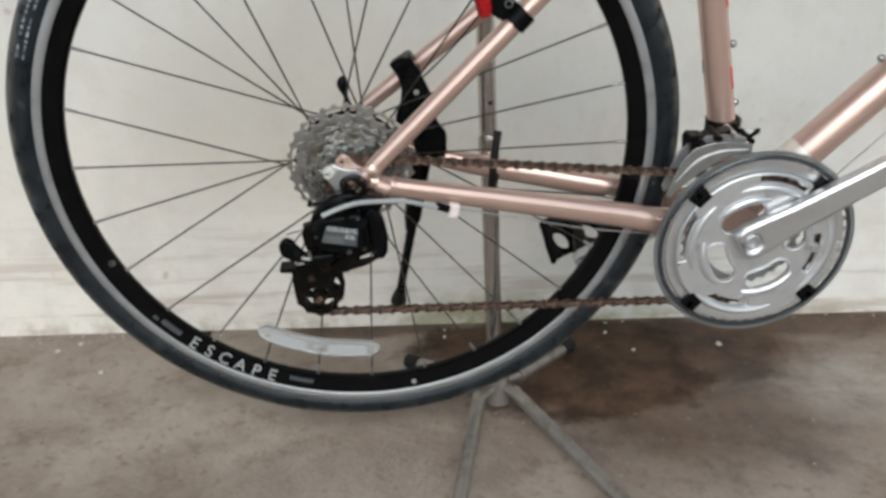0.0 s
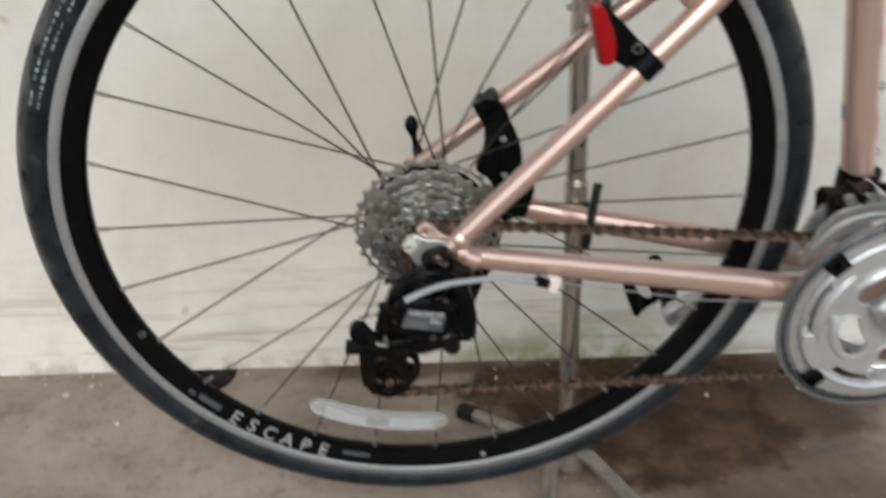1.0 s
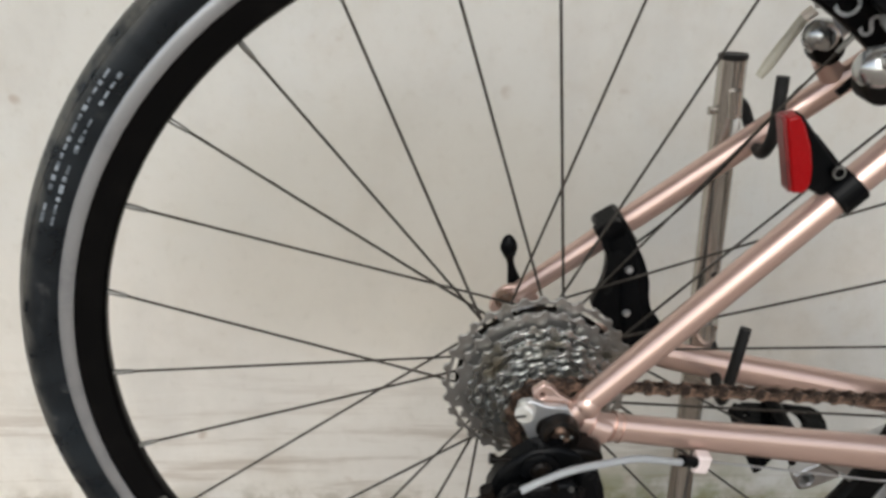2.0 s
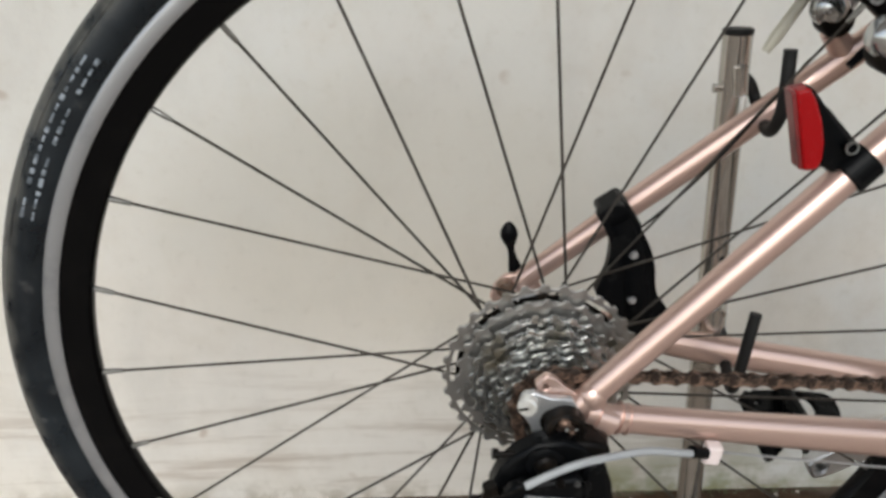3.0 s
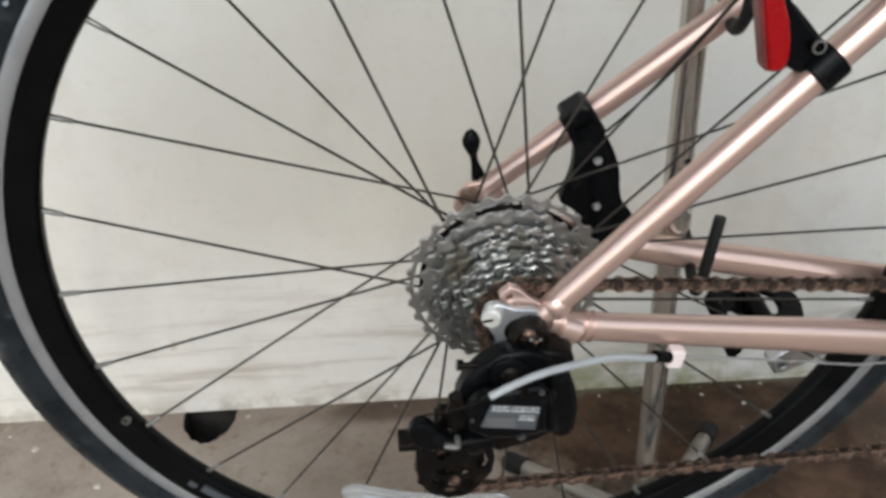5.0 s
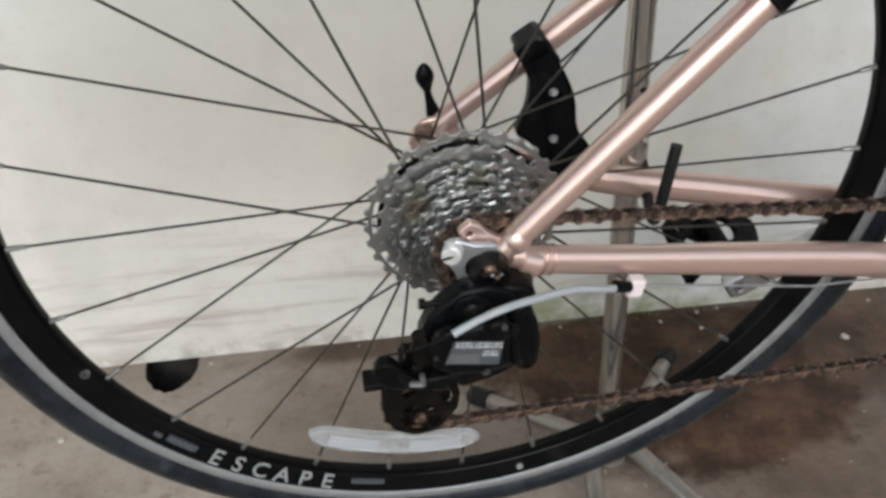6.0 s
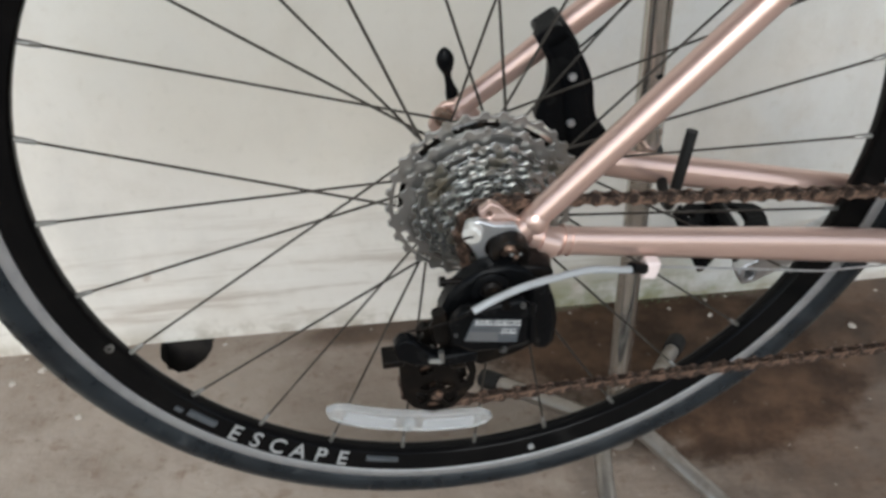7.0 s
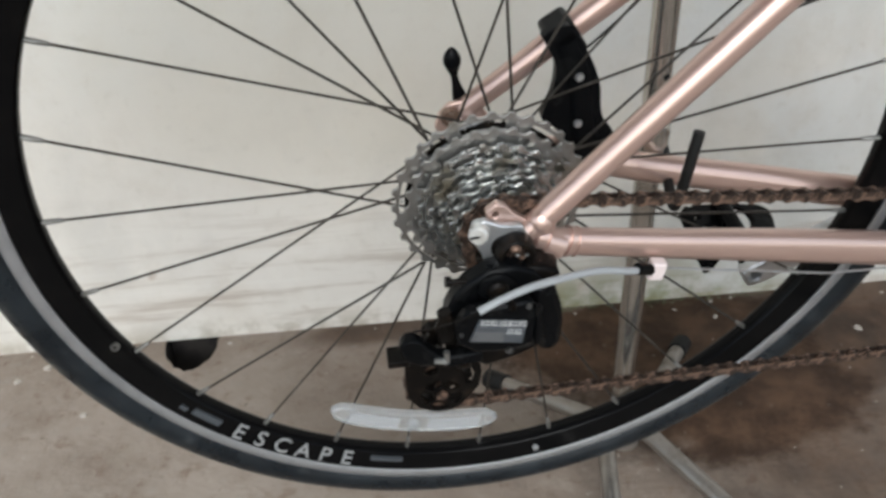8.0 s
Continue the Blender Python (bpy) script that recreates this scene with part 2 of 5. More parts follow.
def floor_material():
    m, nt, b = shader("stained_concrete", (0.25, 0.21, 0.17), 0.75)
    b.inputs["Specular IOR Level"].default_value = 0.12
    cloud = noise_of(nt, 3.2, 6.0, 0.62)
    patch = noise_of(nt, 9.0, 8.0, 0.66)
    grit = noise_of(nt, 190.0, 4.0, 0.7)
    speck = noise_of(nt, 75.0, 2.0)
    mid = noise_of(nt, 24.0, 7.0, 0.7)
    col = blend(nt, ramp(nt, cloud, 0.38, 0.62), (0.252, 0.205, 0.167), (0.368, 0.315, 0.268))
    col = blend(nt, ramp(nt, patch, 0.46, 0.66, 0, 0.5), col, (0.205, 0.162, 0.128))
    col = blend(nt, ramp(nt, mid, 0.50, 0.70, 0, 0.45), col, (0.345, 0.300, 0.250))
    col = blend(nt, ramp(nt, mid, 0.46, 0.30, 0, 0.3), col, (0.115, 0.088, 0.068))
    dab = noise_of(nt, 46.0, 5.0, 0.62)
    col = blend(nt, ramp(nt, dab, 0.56, 0.68, 0, 0.38), col, (0.150, 0.092, 0.062))
    rust = noise_of(nt, 15.0, 6.0, 0.7)
    col = blend(nt, ramp(nt, rust, 0.54, 0.68, 0, 0.4), col, (0.135, 0.085, 0.055))
    col = blend(nt, ramp(nt, rust, 0.42, 0.30, 0, 0.5), col, (0.32, 0.295, 0.265))
    col = blend(nt, ramp(nt, dab, 0.40, 0.30, 0, 0.45), col, (0.33, 0.295, 0.255))
    # oil and wet stain under the cranks, with a ragged edge
    co = nt.nodes.new("ShaderNodeTexCoord")
    sp = nt.nodes.new("ShaderNodeSeparateXYZ")
    nt.links.new(co.outputs["Object"], sp.inputs[0])

    def blot(cx, cy, rx, ry, inner, outer):
        dx = calc(nt, "DIVIDE", calc(nt, "SUBTRACT", sp.outputs["X"], cx), rx)
        dy = calc(nt, "DIVIDE", calc(nt, "SUBTRACT", sp.outputs["Y"], cy), ry)
        d = calc(nt, "SQRT", calc(nt, "ADD", calc(nt, "MULTIPLY", dx, dx), calc(nt, "MULTIPLY", dy, dy)), 0)
        d = calc(nt, "ADD", d, calc(nt, "MULTIPLY", calc(nt, "SUBTRACT", patch, 0.5), 1.5))
        return ramp(nt, d, inner, outer, 1.0, 0.0)

    wet = calc(nt, "MAXIMUM", blot(0.325, 0.175, 0.175, 0.135, 0.72, 1.30), blot(0.25, 0.270, 0.22, 0.10, 0.72, 1.12))
    wet = calc(nt, "MAXIMUM", wet, calc(nt, "MULTIPLY", blot(-0.02, 0.340, 0.18, 0.032, 0.6, 1.2), 0.75))
    wet = calc(nt, "MAXIMUM", wet, calc(nt, "MULTIPLY", blot(0.46, 0.225, 0.20, 0.12, 0.6, 1.25), 0.9))
    wet = calc(nt, "MAXIMUM", wet, calc(nt, "MULTIPLY", blot(0.42, 0.060, 0.22, 0.16, 0.4, 1.3), 0.75))
    dry = calc(nt, "MULTIPLY", blot(0.60, 0.105, 0.15, 0.11, 0.4, 1.2), ramp(nt, mid, 0.35, 0.6, 0.4, 0.85))
    col = blend(nt, dry, col, (0.40, 0.365, 0.325))
    wet = calc(nt, "MAXIMUM", wet, calc(nt, "MULTIPLY", blot(0.66, 0.285, 0.42, 0.055, 0.5, 1.30), 0.8))
    soak = blend(nt, ramp(nt, calc(nt, "ADD", calc(nt, "MULTIPLY", patch, 0.65), calc(nt, "MULTIPLY", mid, 0.35)), 0.40, 0.62), (0.032, 0.017, 0.010), (0.104, 0.060, 0.036))
    col = blend(nt, calc(nt, "MULTIPLY", wet, 0.96), col, soak)
    col = blend(nt, ramp(nt, speck, 0.70, 0.76, 0, 0.8), col, (0.42, 0.38, 0.33))
    col = blend(nt, ramp(nt, speck, 0.30, 0.24, 0, 0.6), col, (0.11, 0.085, 0.065))
    nt.links.new(col, b.inputs["Base Color"])
    nt.links.new(ramp(nt, wet, 0, 1, 0.78, 0.55), b.inputs["Roughness"])
    h = calc(nt, "ADD", calc(nt, "ADD", calc(nt, "MULTIPLY", patch, 0.6), calc(nt, "MULTIPLY", mid, 0.6)), calc(nt, "MULTIPLY", grit, 0.25))
    relief(nt, b, h, 0.8, 0.006)
    return m


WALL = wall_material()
FLOOR = floor_material()


# ---- mesh helpers ----
def part(name, bm, material, parent=None, label="", sharp=38.0, bevel=0.0, at=None):
    """Links a bmesh as one mesh object under a thing or a part."""
    bmesh.ops.recalc_face_normals(bm, faces=bm.faces)
    me = bpy.data.meshes.new(name)
    bm.to_mesh(me)
    bm.free()
    me.materials.append(material)
    me.shade_smooth()
    me.set_sharp_from_angle(angle=radians(sharp))
    ob = new(name, me)
    if parent is not None:
        ob.parent = parent
    if at is not None:
        ob.matrix_basis = at
    if label:
        tagged(ob, label)
    if bevel:
        mod = ob.modifiers.new("edge", "BEVEL")
        mod.width, mod.segments, mod.limit_method, mod.angle_limit = bevel, 2, "ANGLE", radians(40)
    return ob


def twin(ob, m, name=None):
    """The same mesh again at another pose under the same parent."""
    o = new(name or ob.name.split(".")[0], ob.data)
    o.parent, o.matrix_basis = ob.parent, m
    return o


def thing(name, label, category, m=None, group=""):
    e = tagged(new(name), label, category, group)
    if m is not None:
        e.matrix_basis = m
    return e


def smooth_path(pts, n=6):
    """More points along a Catmull-Rom curve."""
    p = [Vector(q) for q in pts]
    if len(p) < 3:
        return p
    out = []
    for i in range(len(p) - 1):
        a, b, c, d = p[max(i - 1, 0)], p[i], p[i + 1], p[min(i + 2, len(p) - 1)]
        for j in range(n):
            u = j / n
            out.append(0.5 * (2 * b + (c - a) * u + (2 * a - 5 * b + 4 * c - d) * u * u + (3 * b - a - 3 * c + d) * u ** 3))
    return out + [p[-1]]


def tube(bm, pts, r, seg=12, flat=1.0):
    """A swept round (or oval) tube with closed ends; r is one radius or one for each point."""
    p = [Vector(q) for q in pts]
    n = len(p)
    rad = [r] * n if isinstance(r, (int, float)) else list(r)
    if len(rad) != n:
        rad = [float(v) for v in np.interp(np.linspace(0, 1, n), np.linspace(0, 1, len(rad)), rad)]
    d0 = (p[1] - p[0]).normalized()
    side = d0.cross(Vector((0, 1, 0)))
    if side.length < 0.05:
        side = d0.cross(Vector((1, 0, 0)))
    side.normalize()
    rings = []
    for i in range(n):
        d = (p[min(i + 1, n - 1)] - p[max(i - 1, 0)]).normalized()
        side = (side - d * side.dot(d)).normalized()
        up = d.cross(side)
        rings.append([bm.verts.new(p[i] + (side * math.cos(a) + up * math.sin(a) * flat) * rad[i])
                      for a in (2 * math.pi * k / seg for k in range(seg))])
    for a, b in zip(rings, rings[1:]):
        for k in range(seg):
            bm.faces.new((a[k], a[(k + 1) % seg], b[(k + 1) % seg], b[k]))
    bm.faces.new(rings[0])
    bm.faces.new(rings[-1][::-1])
    return bm


def lathe(bm, profile, seg=64, centre=(0, 0), closed=True):
    """Revolves (radius, y) points round the y axis through centre (x, z)."""
    rings = []
    for r, y in profile:
        if r < 1e-6:
            rings.append([bm.verts.new((centre[0], y, centre[1]))])
        else:
            rings.append([bm.verts.new((centre[0] + r * math.cos(2 * math.pi * k / seg), y, centre[1] + r * math.sin(2 * math.pi * k / seg)))
                          for k in range(seg)])
    pairs = list(zip(rings, rings[1:])) + ([(rings[-1], rings[0])] if closed else [])
    for a, b in pairs:
        for k in range(seg):
            q = [a[k % len(a)], a[(k + 1) % len(a)], b[(k + 1) % len(b)], b[k % len(b)]]
            q = [v for i, v in enumerate(q) if v not in q[:i]]
            if len(q) > 2:
                bm.faces.new(q)
    return bm


def plate(bm, outline, y0, y1, holes=()):
    """A flat plate in the x-z plane, from y0 to y1, with holes."""
    edges = []
    for loop in (outline, *holes):
        vs = [bm.verts.new((x, y0, z)) for x, z in loop]
        edges += [bm.edges.new((vs[i], vs[(i + 1) % len(vs)])) for i in range(len(vs))]
    made = bmesh.ops.triangle_fill(bm, use_beauty=True, use_dissolve=False, edges=edges)["geom"]
    faces = [g for g in made if isinstance(g, bmesh.types.BMFace)]
    up = bmesh.ops.extrude_face_region(bm, geom=faces)["geom"]
    bmesh.ops.translate(bm, vec=(0, y1 - y0, 0), verts=[g for g in up if isinstance(g, bmesh.types.BMVert)])
    return bm


def circle(cx, cz, r, seg=20, a0=0.0):
    return [(cx + r * math.cos(a0 + 2 * math.pi * k / seg), cz + r * math.sin(a0 + 2 * math.pi * k / seg)) for k in range(seg)]


def arc_slot(cx, cz, r0, r1, a0, a1, seg=8):
    """A ring sector between two radii and two angles in degrees."""
    out = [(cx + r1 * math.cos(radians(a0 + (a1 - a0) * k / seg)), cz + r1 * math.sin(radians(a0 + (a1 - a0) * k / seg))) for k in range(seg + 1)]
    return out + [(cx + r0 * math.cos(radians(a1 + (a0 - a1) * k / seg)), cz + r0 * math.sin(radians(a1 + (a0 - a1) * k / seg))) for k in range(seg + 1)]


def gear_outline(teeth, cx=0.0, cz=0.0, turn=0.0, extra=0.0009, pitch=0.0127):
    rp = pitch / (2 * math.sin(math.pi / teeth))
    out = []
    for k in range(teeth):
        for f, dr in ((-0.36, -0.0022), (-0.25, -0.0014), (-0.17, extra * 0.6), (0.10, extra), (0.24, -0.0014), (0.35, -0.0022)):
            a = 2 * math.pi * (k + f) / teeth + turn
            out.append((cx + (rp + dr) * math.cos(a), cz + (rp + dr) * math.sin(a)))
    return out


def box(bm, centre, size, m=None):
    r = bmesh.ops.create_cube(bm, size=1.0)["verts"]
    bmesh.ops.scale(bm, vec=size, verts=r)
    if m is not None:
        bmesh.ops.transform(bm, matrix=m.to_3x3().to_4x4(), verts=r)
    bmesh.ops.translate(bm, vec=centre, verts=r)
    return bm


def ball(bm, centre, r, scale=(1, 1, 1), seg=16):
    v = bmesh.ops.create_uvsphere(bm, u_segments=seg, v_segments=seg // 2, radius=r)["verts"]
    bmesh.ops.scale(bm, vec=scale, verts=v)
    bmesh.ops.translate(bm, vec=centre, verts=v)
    return bm


def letter_mesh(ch, size, depth):
    cu = bpy.data.curves.new("letter", "FONT")
    cu.body, cu.size, cu.extrude, cu.align_x, cu.offset = ch, size, depth, "CENTER", 0.0002
    ob = bpy.data.objects.new("letter", cu)
    scene.collection.objects.link(ob)
    bpy.context.view_layer.update()
    me = bpy.data.meshes.new_from_object(ob.evaluated_get(bpy.context.evaluated_depsgraph_get()))
    scene.collection.objects.unlink(ob)
    bpy.data.objects.remove(ob)
    bpy.data.curves.remove(cu)
    return me


B = bmesh.new

# ---- setting ----
SLOPE = -0.052


def wall_y(x):
    return 0.350 + SLOPE * x


DRAIN = (-0.302, wall_y(-0.302))
bm = B()
half = 30.0
edges = []
chip = random.Random(3)
hole = [(DRAIN[0] + 0.033 * q * math.cos(radians(180 + 180 * k / 22)), DRAIN[1] - 0.002 + 0.058 * q * math.sin(radians(180 + 180 * k / 22))) for k, q in ((k, chip.uniform(0.95, 1.03)) for k in range(23))]
hole += [(DRAIN[0] + 0.032, DRAIN[1] + 0.02), (DRAIN[0] - 0.032, DRAIN[1] + 0.02)]
for loop in ([(-half, -half), (half, -half), (half, half), (-half, half)], hole):
    vs = [bm.verts.new((x, y, 0)) for x, y in loop]
    edges += [bm.edges.new((vs[i], vs[(i + 1) % len(vs)])) for i in range(len(vs))]
bmesh.ops.triangle_fill(bm, use_beauty=True, edges=edges)
floor = tagged(part("floor", bm, FLOOR), "bare brown-grey concrete floor, oil-stained and gritty", "floor", kind="structure")

bm = B()
for i, (x, y) in enumerate(hole):
    x2, y2 = hole[(i + 1) % len(hole)]
    bm.faces.new([bm.verts.new(c) for c in ((x, y, 0), (x2, y2, 0), (x2, y2, -0.12), (x, y, -0.12))])
bm.faces.new([bm.verts.new((x, y, -0.12)) for x, y in hole])
bmesh.ops.remove_doubles(bm, verts=bm.verts, dist=1e-5)
tagged(part("drain", bm, PIT), "dark half-round drain hole at the foot of the wall", "drain", kind="structure")

bm = B()
box(bm, (0, 0.11, 1.5), (14.0, 0.22, 3.0))
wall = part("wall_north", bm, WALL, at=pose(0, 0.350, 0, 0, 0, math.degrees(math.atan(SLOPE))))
tagged(wall, "old off-white painted plaster wall with dirt streaks", "wall", kind="structure")

# Unseen slab, added to block the high sky and darken upward reflections.
bm = B()
box(bm, (0, -0.95, 2.58), (14.0, 2.08, 0.16))
ceiling = part("ceiling", bm, SKY_BLOCK, at=pose(0, 0.350, 0, 0, 0, math.degrees(math.atan(SLOPE))))
tagged(ceiling, "plain grey canopy, unseen, added to block the high sky", "ceiling", kind="structure")

# ---- the bicycle: x forward, y to the wall, z up, from the middle of the rear axle ----
bicycle = thing("bicycle", "rose-pink city bicycle with rusty chain, hung on a display stand", "bicycle", pose(0, 0, HUB, LEAN_BIKE, 0, 0))
BB = (0.420, -0.099)   # crank axle
BBF = (0.414, -0.091)  # where the frame tubes meet

# rear wheel
side = [(0.2902, -0.0022), (0.2908, -0.0046), (0.2924, -0.0068), (0.3080, -0.0112), (0.3086, -0.0104), (0.3150, -0.0104)]
bm = lathe(B(), side + [(r, -y) for r, y in reversed(side)], 112)
rim = part("rim", bm, RIM_BLACK, bicycle, "glossy black alloy rim with silver lettering", at=Matrix.Rotation(radians(0.9), 4, "X"))
for s in (-1, 1):
    part("brake_track", lathe(B(), [(0.3084, s * 0.0104), (0.3084, s * 0.0117), (0.3091, s * 0.0122), (0.3108, s * 0.0127), (0.3132, s * 0.0129), (0.3156, s * 0.0127), (0.3174, s * 0.0121), (0.3180, s * 0.0114), (0.3180, s * 0.0100)], 112),
         TRACK, rim, "bare machined silver brake track")
prof = [(0.3150, -0.0095), (0.3185, -0.0118), (0.3225, -0.0142), (0.3270, -0.0154), (0.3320, -0.0151), (0.3368, -0.0134), (0.3372, -0.0126),
        (0.3380, -0.0127), (0.3415, -0.0095), (0.3438, -0.0050), (0.3446, 0.0)]
part("tyre", lathe(B(), prof + [(r, -y) for r, y in prof[-2::-1]], 144), RUBBER, rim, "black road tyre with worn sidewalls")
# raised marks on the tyre's sidewall, unreadable
bm = B()
mark_rng = random.Random(11)
for row, (r, y) in enumerate(((0.3258, -0.0153), (0.3320, -0.0152))):
    a = 139.0 + row * 0.4
    while a < 157.5:
        w = mark_rng.uniform(0.5, 1.15)
        if mark_rng.random() < 0.93:
            m = radians(a + w / 2)
            box(bm, Vector((r * math.cos(m), y - 0.0002, r * math.sin(m))), (mark_rng.uniform(0.0014, 0.0027), 0.0010, r * radians(w)), Matrix.Rotation(-m, 4, "Y"))
        a += w + mark_rng.uniform(0.25, 0.55)
part("sidewall_marking", bm, PRINT_AND_GLINT, rim, "faded white moulded lettering", bevel=0.0004)

# Pale bars stand in for light caught along the tread's edge.
bm = B()
a = 316.0
while a < 338.0:
    w = mark_rng.uniform(1.3, 2.3)
    m = radians(a + w / 2)
    box(bm, Vector((0.3440 * math.cos(m), -0.0005, 0.3440 * math.sin(m))), (0.0022, 0.0034, 0.3440 * radians(w)), Matrix.Rotation(-m, 4, "Y"))
    a += w + mark_rng.uniform(0.4, 0.8)
part("tread_glint", bm, PRINT_AND_GLINT, rim, "pale blocks painted where the tread edge catches light", bevel=0.0005)
part("eyelet", lathe(B(), [(0.0016, -0.0084), (0.0020, -0.0092), (0.0030, -0.0092), (0.0034, -0.0080), (0.0034, -0.0060), (0.0016, -0.0060)], 14, (-0.2718, -0.1125)), NIPPLE, rim, "small bright eyelet at the rim joint")

# hub
bm = lathe(B(), [(0, -0.060), (0.0048, -0.060), (0.0048, -0.0235), (0.0235, -0.0225), (0.0250, -0.0210), (0.0250, -0.0185), (0.0175, -0.0150),
                 (0.0150, -0.0080), (0.0150, 0.0220), (0.0175, 0.0300), (0.0250, 0.0330), (0.0250, 0.0355), (0.0235, 0.0370), (0.0130, 0.0400),
                 (0.0110, 0.0600), (0, 0.0600)], 40, closed=False)
hub = part("hub", bm, SATIN, bicycle, "silver alloy rear hub")
part("axle_nut", lathe(B(), [(0, -0.080), (0.0055, -0.080), (0.0095, -0.077), (0.0098, -0.071), (0.0085, -0.060), (0, -0.060)], 20, closed=False), GREASE, hub)

# spokes: 28, two-cross, four kinds by flange and lean
STEP = 2 * math.pi / 28
START = radians(193.0)
kinds = {0: (-0.0205, -1), 1: (0.0345, -1), 2: (-0.0205, 1), 3: (0.0345, 1)}
for kind, (fy, lean_way) in kinds.items():
    ph = lean_way * radians(56)
    a, b = Vector((0.0222 * math.cos(ph), fy, 0.0222 * math.sin(ph))), Vector((0.2907, 0, 0))
    off = Vector((0, -0.0016 if lean_way > 0 else 0.0016, 0))
    bow = a.lerp(b, 0.02) + off
    spoke = nipple = None
    for k in range(28):
        if k % 4 != kind:
            continue
        m = Matrix.Rotation(-(START + k * STEP), 4, "Y")
        if spoke is None:
            spoke = part("spoke", tube(B(), [a - off * 1.2, a + off, bow, b], 0.00100, 6), SPOKE, rim, at=m)
            d = (a - b).normalized()
            nipple = part("nipple", tube(B(), [b - d * 0.002, b + d * 0.006, b + d * 0.0125, b + d * 0.013], [0.0019, 0.0019, 0.0016, 0.0012], 8), NIPPLE, rim, at=m)
        else:
            twin(spoke, m)
            twin(nipple, m)

# lettering on the rim, twice round
letters = {ch: letter_mesh(ch, 0.0205, 0.00025) for ch in "ESCAP"}
for me in letters.values():
    me.materials.append(PRINT)
for turn in (0.0, 180.0):
    for i, ch in enumerate("ESCAPE"):
        a = radians(228.1 + i * 3.78 + turn)
        o = new("letter", letters[ch])
        o.parent = rim
        up = Vector((-math.cos(a), 0, -math.sin(a)))
        right = Vector((-math.sin(a), 0, math.cos(a)))
        out = right.cross(up)
        rot = Matrix((right, up, out)).transposed().to_4x4() @ Matrix.Rotation(radians(-14.1), 4, "X")
        o.matrix_basis = Matrix.Translation((0.3062 * math.cos(a), -0.01095, 0.3062 * math.sin(a))) @ rot
    for a0, a1, r0, r1, mat in ((251.0, 256.5, 0.2950, 0.2990, DULL_PRINT), (219.5, 224.5, 0.2960, 0.3020, DULL_PRINT), (217.3, 218.6, 0.2990, 0.3030, DULL_PRINT)):
        part("rim_mark", plate(B(), arc_slot(0, 0, r0, r1, a0 + turn, a1 + turn, 6), -0.0103, -0.0070), mat, rim, "small worn printed mark")
part("rim_sticker", plate(B(), circle(0.0515, -0.2965, 0.0028, 14), -0.0108, -0.0080), PRINT, rim, "small round white sticker")
part("valve", tube(B(), [(0.2912 * math.cos(radians(47)), 0, 0.2912 * math.sin(radians(47))), (0.262 * math.cos(radians(47)), 0, 0.262 * math.sin(radians(47)))], [0.003, 0.0025], 8), BLACK, rim)

# clear reflector among the spokes
bm = B()
N = 22
outer, inner = [], []
for k in range(N + 1):
    u = k / N * 2 - 1
    a = radians(256.2 + u * 17.2)
    h = 0.0104 * (1 - abs(u) ** 7) ** 0.5
    outer.append(((0.2425 + h) * math.cos(a), (0.2425 + h) * math.sin(a)))
    inner.append(((0.2425 - h) * math.cos(a), (0.2425 - h) * math.sin(a)))
plate(bm, outer + inner[-2:0:-1], -0.0105, -0.0035)
reflector = part("wheel_reflector", bm, CLEAR, bicycle, "clear white plastic spoke reflector", bevel=0.0012)
for a0, a1 in ((243.0, 253.2), (259.0, 269.4)):
    part("prism_panel", plate(B(), arc_slot(0, 0, 0.2365, 0.2485, a0, a1, 8), -0.0114, -0.0100), PRISM, reflector, bevel=0.0005)
c = (0.2420 * math.cos(radians(256.2)), 0.2420 * math.sin(radians(256.2)))
part("clip", lathe(B(), [(0, -0.0150), (0.0035, -0.0148), (0.0052, -0.0130), (0.0055, -0.0100), (0, -0.0100)], 16, c, closed=False), CLEAR, reflector)

# cassette
cassette = part("cassette", lathe(B(), [(0, -0.0620), (0.0075, -0.0620), (0.0120, -0.0605), (0.0165, -0.0600), (0.0170, -0.0240), (0, -0.0240)], 32, closed=False), GREASE, bicycle, "eight-speed steel cassette, dirty with rust on the small cogs")
teeth = (32, 28, 24, 21, 18, 15, 13, 11)
